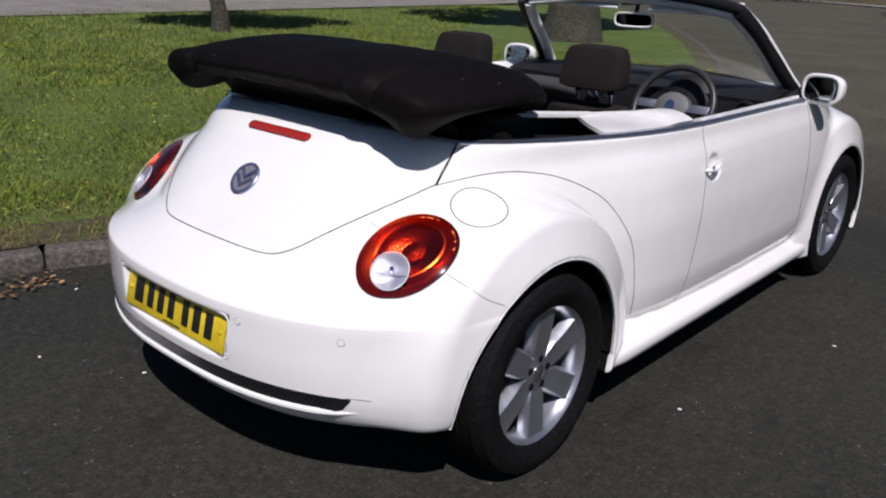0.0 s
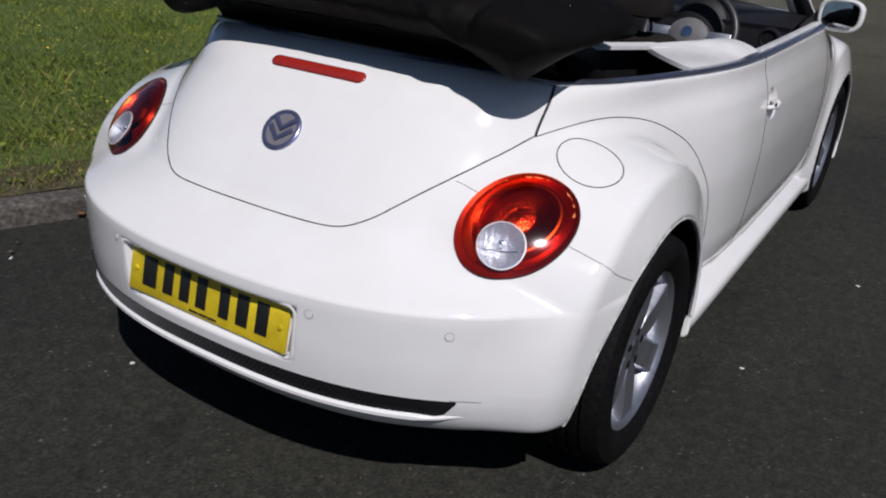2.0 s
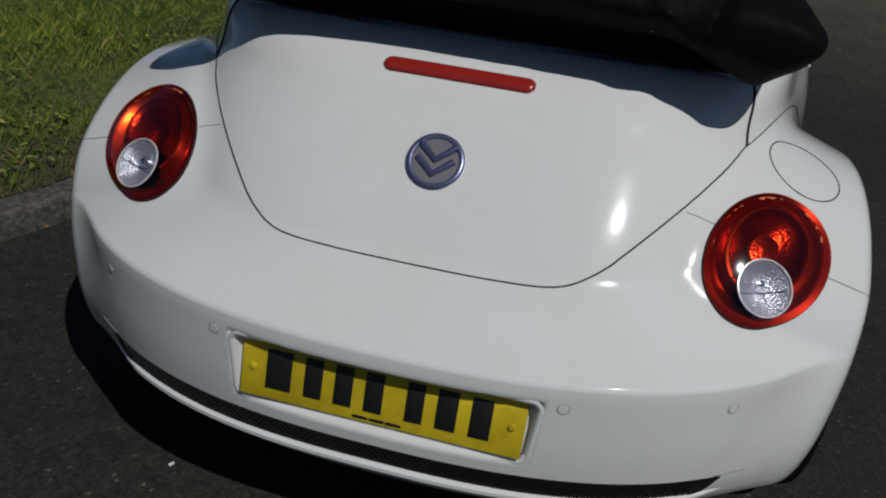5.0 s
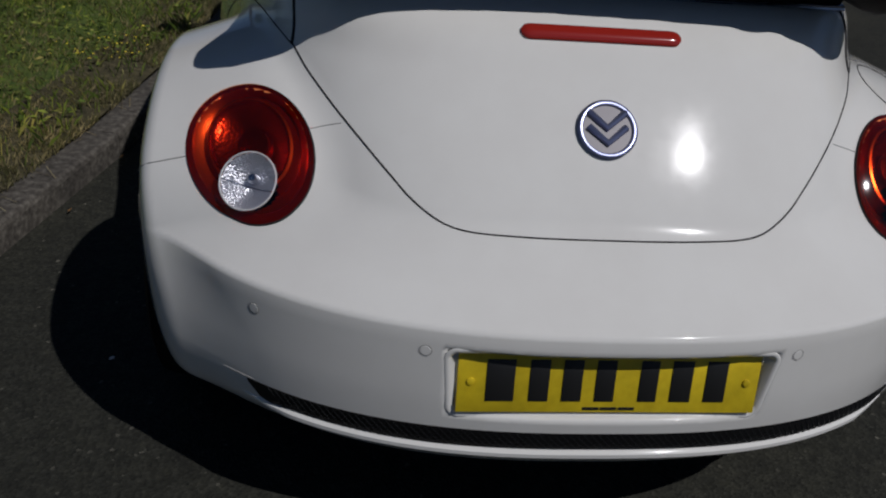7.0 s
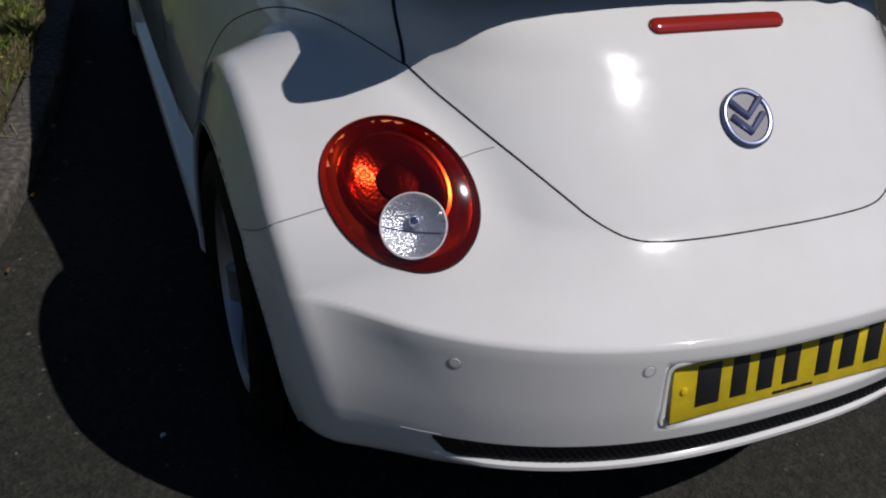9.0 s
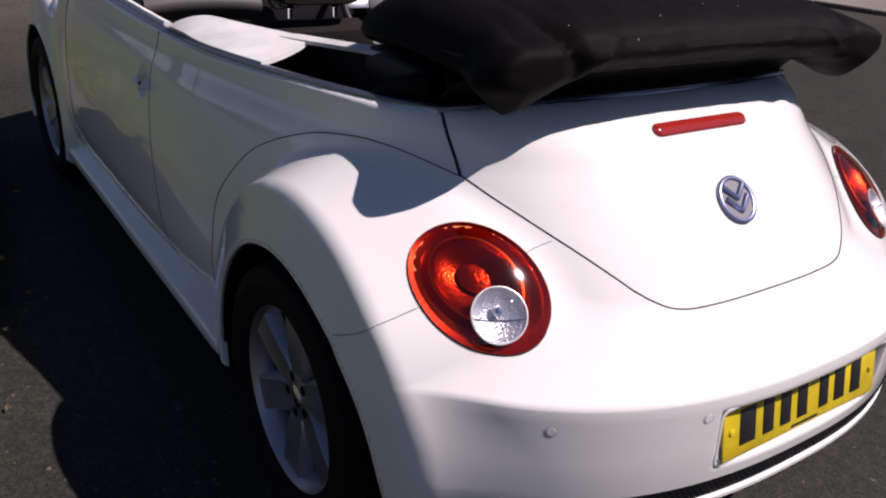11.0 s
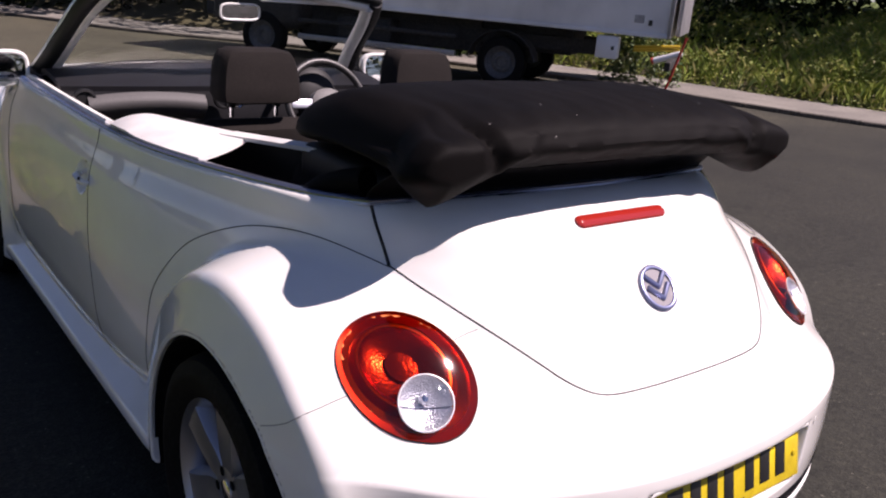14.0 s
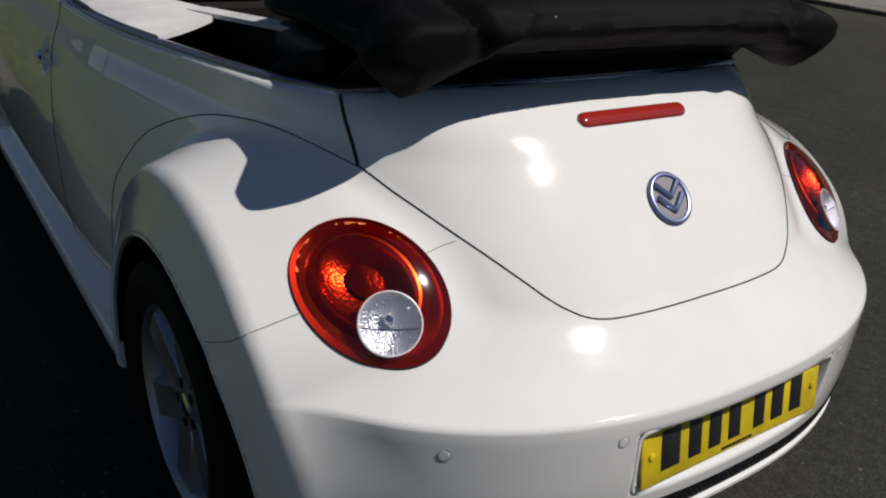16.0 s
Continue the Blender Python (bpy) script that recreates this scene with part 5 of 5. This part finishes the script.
# ---- folded hood in its black cover ----
def stack(u, v):
    """u across the car, v round the section."""
    k = 2 * u - 1
    e = abs(k)
    x = (0.640 if k > 0 else 0.638) * math.copysign(1 - (1 - e) ** 1.3, k)
    a = 2 * math.pi * v
    end = max(0.0, 1 - e**22) ** 0.5
    out = min(1.0, max(0.0, (abs(x) - 0.50) / 0.13))
    rear, fore = -0.340 + 0.012 * e**6, 0.45 - 0.27 * e**2.4
    cy, hy = (rear + fore) / 2, (fore - rear) / 2
    top_, low_ = 1.197 - 0.056 * e**3 - 0.03 * out**2, 1.048 + 0.016 * out
    cz, hz = (top_ + low_) / 2, (top_ - low_) / 2
    c, s = math.cos(a), math.sin(a)
    y = cy + hy * math.copysign(abs(c) ** 0.62, c) * (0.03 + 0.97 * end)
    z = cz + hz * math.copysign(abs(s) ** 0.72, s) * (0.05 + 0.95 * end)
    # thinner and lower toward the front
    z -= 0.11 * max(0.0, (y - 0.05) / 0.45) ** 1.4
    back_ = max(0.0, -c)
    # slack corners drop onto the waistline in a crisp fold
    corner = max(0.0, 1 - (abs(x) - 0.535) / (0.10 if abs(x) > 0.535 else -0.17)) * math.exp(-(((y + 0.26) / 0.10) ** 2))
    z -= 0.062 * corner * (1.0 if s < 0 else 0.2)
    tuck = max(0.0, 1 - abs(abs(x) - 0.430 - 0.12 * (y + 0.3) - 0.25 * (z - 1.1)) / 0.035) ** 1.2 * back_ * min(1.0, max(0.0, (z - 1.065) / 0.04))
    band = 1.122 - 0.012 * e
    roll = max(0.0, 1 - abs(z - band) / 0.022) * back_ * max(0.0, 1 - (abs(x) / 0.425) ** 8)
    under = max(0.0, 1 - abs(z - band + 0.034) / 0.020) * back_ * max(0.0, 1 - (abs(x) / 0.43) ** 8)
    ridge = max(0.0, 1 - abs(abs(x) - 0.375 + 0.9 * (z - 1.10)) / 0.03) * back_ * (z > 1.07) * (z < 1.15)
    fold = noise.noise((x * 3.1, y * 4.0, z * 5)) * 0.006 + noise.noise((x * 9, y * 7, z * 10)) * 0.008 * (0.35 + corner + tuck) + 0.003 * noise.noise((x * 22, y * 14, z * 30)) * (0.4 + back_)
    if x < 0:
        x *= 1 - 0.075 * min(1.0, max(0.0, (y + 0.27) / 0.10))
        x *= 1 - (0.035 + 0.11 * min(1.0, max(0.0, (z - 1.06) / 0.10))) * e**6
    else:
        x *= 1 - 0.06 * min(1.0, max(0.0, (z - 1.09) / 0.10)) * e**6
    return Vector((x, y + 0.018 * tuck + 0.012 * under - 0.011 * roll - 0.008 * ridge, z + fold - 0.012 * tuck * (s > 0)))


hood = empty("folded_hood", (0, 0, 0))
hood.parent = car
tagged(hood, "black canvas cover over the folded hood")
bm = sheet(lambda u, v: stack(u, v), 181, 121)
bmesh.ops.remove_doubles(bm, verts=bm.verts, dist=2e-4)
bmesh.ops.holes_fill(bm, edges=bm.edges[:])
part("cover", bm, CLOTH, hood)
for s in (1, -1):
    arm = spline([(s * 0.52, -0.04, 1.0), (s * 0.555, 0.03, 0.982), (s * 0.575, 0.09, 0.955), (s * 0.56, 0.15, 0.90)], 18)
    part("side_fold", tube(arm, [0.040 - 0.0012 * k for k in range(len(arm))], 12, flat=0.8), CLOTH, hood, "black folds of the hood side")
def skirt(u, v):
    x = 0.555 * (2 * u - 1)
    rim = Vector((x, -0.085 - 0.09 * (1 - (x / 0.56) ** 2), 0.968 + 0.016 * (1 - (x / 0.56) ** 2)))
    p = Vector((x, -0.262 + 0.05 * (abs(x) / 0.555) ** 4, 1.062)).lerp(rim, v)
    p.y += 0.02 * math.sin(math.pi * v) + 0.006 * noise.noise((x * 9, v * 2, 0))
    return p


part("skirt", thick(sheet(skirt, 61, 9), -0.004), CLOTH, hood, "black canvas skirt under the folded hood")
bm = box((0.96, 0.46, 0.10), (0, 0.12, 0.960), 0.03, segments=3)
part("well", bm, BLACK, hood, "black hood well")


# ---- cabin ----
def cabin_floor():
    part("cabin_carpet", box((1.36, 1.9, 0.03), (0, 0.98, 0.42), 0.01), SEATCLOTH, car, "dark carpet")


cabin_floor()
for s in (1, -1):
    # cream side trims behind the doors, with a raised front end
    def shelf(u, v, s=s):
        last = 0.43 + 0.12 * v**1.6
        y = 0.90 + (last - 0.90) * u
        out, inn = abs(rail_point(y, 1)[0]) - 0.016, 0.635 - 0.34 * (0.90 - y)
        hump = 0.020 * math.exp(-(((y - 0.835) / 0.085) ** 4)) * max(0.0, math.sin(math.pi * min(1, 0.08 + v))) ** 0.6
        z = float(graph(np.array(y), RAIL)) + 0.003 + 0.036 * v * (1 - 0.35 * v) + hump + 0.010 * (0.9 - y) * v
        return Vector((s * (out + (inn - out) * v), y, z))

    def ledge(u, v, s=s):
        y = 0.60 - 0.362 * u
        inn = 0.635 - 0.34 * (0.90 - y)
        return Vector((s * (inn + 0.048 * (1 - v)), y, 0.975 + 0.022 * u - 0.004 * (1 - v)))
    trim = part("side_trim", thick(sheet(shelf, 49, 13), -0.012), CREAM, car, "cream leatherette rear side trim")
    part("inner_ledge", thick(sheet(ledge, 20, 4), -0.010), CREAM, trim, "narrow cream ledge")
    drop = sheet(lambda u, v, s=s: Vector((s * (0.633 - 0.204 * u - 0.01 * v), 0.90 - 0.60 * u, 0.964 + 0.026 * u - 0.42 * v)), 12, 6)
    part("lower_panel", thick(drop, 0.01), BLACK, trim, "black lower side panel")
    ends = sheet(lambda u, v, s=s: Vector((s * (0.405 + 0.055 * u), 0.236, 0.996 - 0.004 * u - 0.048 * v)), 6, 4)
    part("end_cap", thick(ends, 0.012), CREAM, trim)
    # inner door panels with cream tops
    inn = sheet(lambda u, v, s=s: Vector((s * (abs(rail_point(0.98 + 0.95 * u, 1)[0]) - 0.026 - 0.059 * math.sin(math.pi * 0.5 * v)), 0.98 + 0.95 * u, 0.956 - 0.10 * v * v)), 14, 5)
    card = part("door_card", thick(inn, 0.012), CREAM, car, "cream door top with a black lower card")
    low_ = sheet(lambda u, v, s=s: Vector((s * (abs(rail_point(0.98 + 0.95 * u, 1)[0]) - 0.087 - 0.02 * v), 0.98 + 0.95 * u, 0.855 - 0.40 * v)), 10, 4)
    part("lower_card", thick(low_, 0.012), BLACK, card)

rear_bench = empty("rear_seat", (0, 0.25, 0.42))
rear_bench.parent = car
tagged(rear_bench, "dark cloth rear bench seat")
part("backrest", box((0.98, 0.14, 0.50), (0, 0.12, 0.29), 0.05, Matrix.Rotation(radians(14), 3, "X"), segments=3), SEATCLOTH, rear_bench)
part("cushion", box((0.98, 0.45, 0.16), (0, 0.36, 0.10), 0.05, segments=3), SEATCLOTH, rear_bench)


def seat(x, y):
    """Front seat seen from behind: bolstered back, headrest on two chrome posts."""
    root = empty("front_seat", (x, y, 0.42))
    root.parent = car
    tagged(root, "dark brown-grey cloth front seat")

    def back(u, v):
        a = 2 * math.pi * u
        w = 0.245 - 0.05 * v**3
        d = 0.075 - 0.02 * v
        c, s = math.cos(a), math.sin(a)
        lean = 0.13 * (1 - v)
        close = max(0.12, max(0.0, 1 - max(0, (v - 0.85) / 0.15) ** 2) ** 0.5)
        return Vector((w * math.copysign(abs(c) ** 0.55, c) * (0.75 + 0.25 * close), lean + d * math.copysign(abs(s) ** 0.7, s) * close, 0.10 + 0.435 * v))
    bm = sheet(back, 33, 15)
    bmesh.ops.remove_doubles(bm, verts=bm.verts, dist=1e-4)
    bmesh.ops.holes_fill(bm, edges=bm.edges[:])
    part("backrest", bm, SEATCLOTH, root)
    part("cushion", box((0.50, 0.50, 0.16), (0, 0.36, 0.12), 0.05, segments=3), SEATCLOTH, root)
    rest = bmesh.new()
    bmesh.ops.create_cube(rest, size=1)
    bmesh.ops.subdivide_edges(rest, edges=rest.edges[:], cuts=5, use_grid_fill=True)
    for vtx in rest.verts:
        q = vtx.co * 2
        f = (abs(q.x) ** 7 + abs(q.y) ** 5 + abs(q.z) ** 7) ** (-1 / 7) if q.length > 0 else 1
        q = q * f
        wide = 0.131 - 0.010 * q.z - 0.012 * (q.z > 0) * q.z ** 2
        vtx.co = Vector((q.x * wide, q.y * 0.06 + 0.012 * q.z, 0.668 + q.z * 0.083))
    part("headrest", rest, SEATCLOTH, root, "rounded cloth headrest")
    for s in (1, -1):
        part("headrest_post", tube([(s * 0.075, 0.005, 0.54), (s * 0.075, 0.005, 0.61)], 0.007, 8), CHROME, root, "chrome post")
        part("post_guide", disc(0.013, 0.016, (s * 0.075, 0.005, 0.578), (0, 0, 1), 12, bevel=0.003), BLACK, root)
    return root


seat(-0.325, 0.93)
seat(0.315, 0.97)

dash = empty("dashboard", (0, 1.5, 0.5))
dash.parent = car
tagged(dash, "dark grey dashboard with a deep flat top")


def dash_top(u, v):
    k = 2 * u - 1
    y = 1.73 + 0.03 * k * k + (0.54 - 0.22 * k * k) * v
    z = 0.915 + 0.03 * math.sin(math.pi * 0.5 * min(1, v * 1.6)) - 0.02 * max(0, v - 0.7)
    return Vector((0.70 * k, y - 1.5, z - 0.5))


part("top", thick(sheet(dash_top, 25, 13), -0.02), DASH, dash)
part("fascia", sheet(lambda u, v: Vector((0.70 * (2 * u - 1), 0.23 + 0.03 * (2 * u - 1) ** 2 - 0.05 * math.sin(math.pi * v) + 0.10 * v, 0.415 - 0.37 * v)), 25, 9), DASH, dash)
part("glovebox_pad", sheet(lambda u, v: Vector((-0.63 + 0.44 * u, 0.195 - 0.05 * math.sin(math.pi * (0.15 + 0.85 * v)), 0.425 - 0.015 * (2 * u - 1) ** 2 - 0.10 * v)), 14, 9), PADGREY, dash, "paler passenger side pad")
for x in (-0.64, 0.64, -0.11):
    part("air_vent", lathe([(0.0001, 0.0), (0.03, 0.0), (0.034, 0.008), (0.042, 0.006), (0.044, -0.01)], Matrix.Translation((x, 0.17, 0.395)) @ Matrix.Rotation(radians(90), 4, "X"), 28), BLACK, dash)
part("vent_ring", lathe([(0.030, 0.0), (0.034, 0.006), (0.038, 0.0)], Matrix.Translation((-0.06, 0.158, 0.395)) @ Matrix.Rotation(radians(90), 4, "X"), 28), CHROME, dash)
part("console", box((0.20, 0.50, 0.30), (0, 0.08, 0.10), 0.04, segments=3), BLACK, dash)
part("instrument_hood", lathe([(0.0001, 0.03), (0.08, 0.03), (0.11, 0.01), (0.115, -0.06)], Matrix.Translation((0.335, 0.25, 0.40)) @ Matrix.Rotation(radians(72), 4, "X"), 32), BLACK, dash)

wheel_root = empty("steering_wheel", (0.332, 1.62, 0.875))
wheel_root.parent = car
wheel_root.rotation_euler = (radians(64), 0, 0)
tagged(wheel_root, "three-spoke steering wheel with silver inserts")
part("rim", lathe([(0.186 + 0.0155 * math.cos(a), 0.0155 * math.sin(a)) for a in np.linspace(0, 2 * math.pi, 11)[:-1]], Matrix(), 48, closed=True), RIMHIDE, wheel_root, "grey leather rim")
part("airbag_pad", lathe([(0.0001, 0.03), (0.05, 0.028), (0.075, 0.015), (0.08, -0.02)], Matrix.Diagonal((1.05, 0.85, 1, 1)), 32), WHEELPAD, wheel_root, "grey pad")
part("badge", lathe([(0.0001, 0.035), (0.022, 0.034), (0.025, 0.028)], Matrix(), 24), CHROME, wheel_root)
for a in (0, 180, 270):
    bm = box((0.11, 0.04, 0.014), (0.12, 0, 0.004), 0.005)
    bmesh.ops.transform(bm, matrix=Matrix.Rotation(radians(a), 4, "Z"), verts=bm.verts)
    part("spoke", bm, GREY if a == 270 else ALLOY, wheel_root, "silver spoke")
part("belt_buckle", box((0.014, 0.012, 0.014), (0.12, 1.15, 0.92), 0.003), ORANGE, car, "red seat belt button")
part("wiper", tube([(-0.45, 2.22, 0.945), (-0.1, 2.30, 0.955), (0.25, 2.28, 0.96)], 0.008, 6), BLACK, car)


# ---- parked lorry across the road ----
lorry = empty("lorry", (6.5, 7.56, 0), label="parked white box lorry with dark chassis", category="lorry")
lorry.rotation_euler = (0, 0, math.atan2(0.83, -0.55) - math.pi / 2)
# its own y runs ahead, x to its right (away from the road's middle is +x)
L0, L1, WIDE = -2.28, 3.1, 2.15
bodybox = part("cargo_box", box((WIDE, L1 - L0, 2.1), (WIDE / 2, (L0 + L1) / 2, 0.92 + 1.05), 0.02), TRUCKWHITE, lorry, "plain white cargo box")
part("bottom_rail", box((0.04, L1 - L0, 0.055), (-0.006, (L0 + L1) / 2, 0.945), 0.008), TRUCKWHITE, bodybox)
part("corner_post", box((0.06, 0.05, 2.1), (0.0, L0 + 0.01, 1.97), 0.01), GREY, bodybox, "pale metal corner post")
part("label", box((0.006, 0.13, 0.10), (-0.004, L0 + 0.42, 1.14)), GREY, bodybox, "small grey label")
part("label", box((0.006, 0.05, 0.07), (-0.004, L0 + 0.27, 1.10)), INK, bodybox, "small dark label")
word = bpy.data.curves.new("lettering", "FONT")
word.body, word.size, word.extrude, word.align_x = "Express", 0.49, 0.002, "LEFT"
text = new("lettering", word)
text.parent = bodybox
text.matrix_basis = Matrix(((0, 0, -1, -0.006), (-1, 0, 0, 0.515), (0, 1, 0, 1.345), (0, 0, 0, 1)))
word.materials.append(NAVY)
tagged(text, "navy blue lettering")
for x in (0.55, 1.55):
    part("chassis_beam", box((0.09, 6.6, 0.20), (x, 1.9, 0.68), 0.01), TRUCKDARK, lorry)
part("underbody", box((1.3, 3.0, 0.46), (WIDE / 2 + 0.1, 1.95, 0.66), 0.03), TRUCKDARK, lorry)
part("axle_box", box((1.1, 1.6, 0.36), (WIDE / 2 + 0.1, -0.1, 0.70), 0.03), TRUCKDARK, lorry)
part("side_guard", box((0.05, 2.55, 0.085), (0.02, 1.95, 0.42), 0.015), GREY, lorry, "pale side guard rail")
part("side_guard", box((0.05, 2.55, 0.06), (0.02, 1.95, 0.66), 0.015), TRUCKDARK, lorry)
part("fuel_tank", box((0.5, 0.9, 0.42), (0.38, 2.2, 0.58), 0.06, segments=3), TRUCKDARK, lorry)
part("mudguard", thick(sheet(lambda u, v: Vector((0.0 + 0.30 * v, 0.50 * math.cos(math.pi * (0.04 + 0.92 * u)), 0.36 + 0.46 * math.sin(math.pi * (0.04 + 0.92 * u)))), 14, 3), 0.012), TRUCKDARK, lorry)
for y in (0.0, 3.87):
    for x, s in ((0.14, -1), (WIDE - 0.14, 1)):
        m = Matrix.Translation((x, y, 0.365)) @ Matrix.Rotation(radians(90) * s, 4, "Y")
        lw = part("wheel", lathe([(0.20, -0.10), (0.30, -0.115), (0.355, -0.09), (0.365, -0.03), (0.365, 0.03), (0.355, 0.09), (0.30, 0.115), (0.225, 0.105)], m, 40), RUBBER, lorry, "black lorry tyre")
        part("rim", lathe([(0.0001, 0.02), (0.07, 0.02), (0.08, 0.05), (0.11, 0.05), (0.15, 0.02), (0.20, 0.05), (0.228, 0.108), (0.235, 0.1)], m, 32), DARKSTEEL, lw, "grey steel wheel")
part("tail_box", box((0.22, 0.30, 0.30), (0.10, L0 + 0.80, 0.735), 0.02), TRUCKWHITE, lorry, "white equipment box under the floor")
part("latch", box((0.01, 0.04, 0.05), (-0.014, L0 + 0.72, 0.73), 0.004), INK, lorry)
for z, tip in ((0.83, 0.04), (0.79, 0.03)):
    part("lift_arm", tube([(0.10, L0 + 0.45, z - 0.06), (0.10, L0 - 0.15, z)], 0.022, 8), STRIPE, lorry, "yellow lift arm")
part("tail_roller", tube([(0.05, L0 + 0.16, 0.62), (0.05, L0 - 0.19, 0.75)], 0.042, 12), TRUCKWHITE, lorry, "white tube with a red end")
part("roller_end", disc(0.044, 0.03, (0.05, L0 + 0.175, 0.615), (0, 1, -0.35), 12), REDPAINT, lorry)
part("stay", tube([(0.0, L0 - 0.22, 0.95), (0.05, L0 + 0.0, 0.05)], 0.016, 8), REDPAINT, lorry, "thin rusty red stay")
part("rear_bumper", box((1.9, 0.08, 0.12), (WIDE / 2, L0 - 0.02, 0.55), 0.01), TRUCKDARK, lorry)
part("tail_lift", box((1.95, 0.06, 1.3), (WIDE / 2 + 0.05, L0 - 0.09, 1.6), 0.015), GREY, lorry, "folded grey tail lift")
cab = part("cab", box((2.0, 1.6, 1.6), (WIDE / 2, 4.05, 1.30), 0.16, segments=4), TRUCKDARK, lorry, "dark lorry cab")
part("cab_window", box((0.02, 0.7, 0.5), (0.07, 4.2, 1.65), 0.02), GLASS, cab)

# pale bits of litter on the road
for x, y, a in ((0.987, 0.642, 0.3), (-0.523, -0.538, 1.2), (-1.02, -0.05, 0.4), (1.25, -0.25, 0.9), (-0.9, -0.75, 0.2), (1.55, 0.4, 0.0), (-1.12, -1.0, 1.0), (1.2, 1.6, 0.4), (-1.45, -0.35, 2.0)):
    bm = box((0.016, 0.008, 0.004), (0, 0, 0.002), 0.0015)
    for v in bm.verts:
        v.co += Vector((noise.noise(v.co * 90 + Vector((x, y, 0))) * 0.006, noise.noise(v.co * 80 + Vector((y, x, 5))) * 0.004, 0))
    ob = part("litter", bm, CHIP)
    ob.matrix_basis = pose(x, y, 0, 0, 0, math.degrees(a))
    tagged(ob, "small pale scrap lying on the asphalt", "litter", group="scraps on the road")
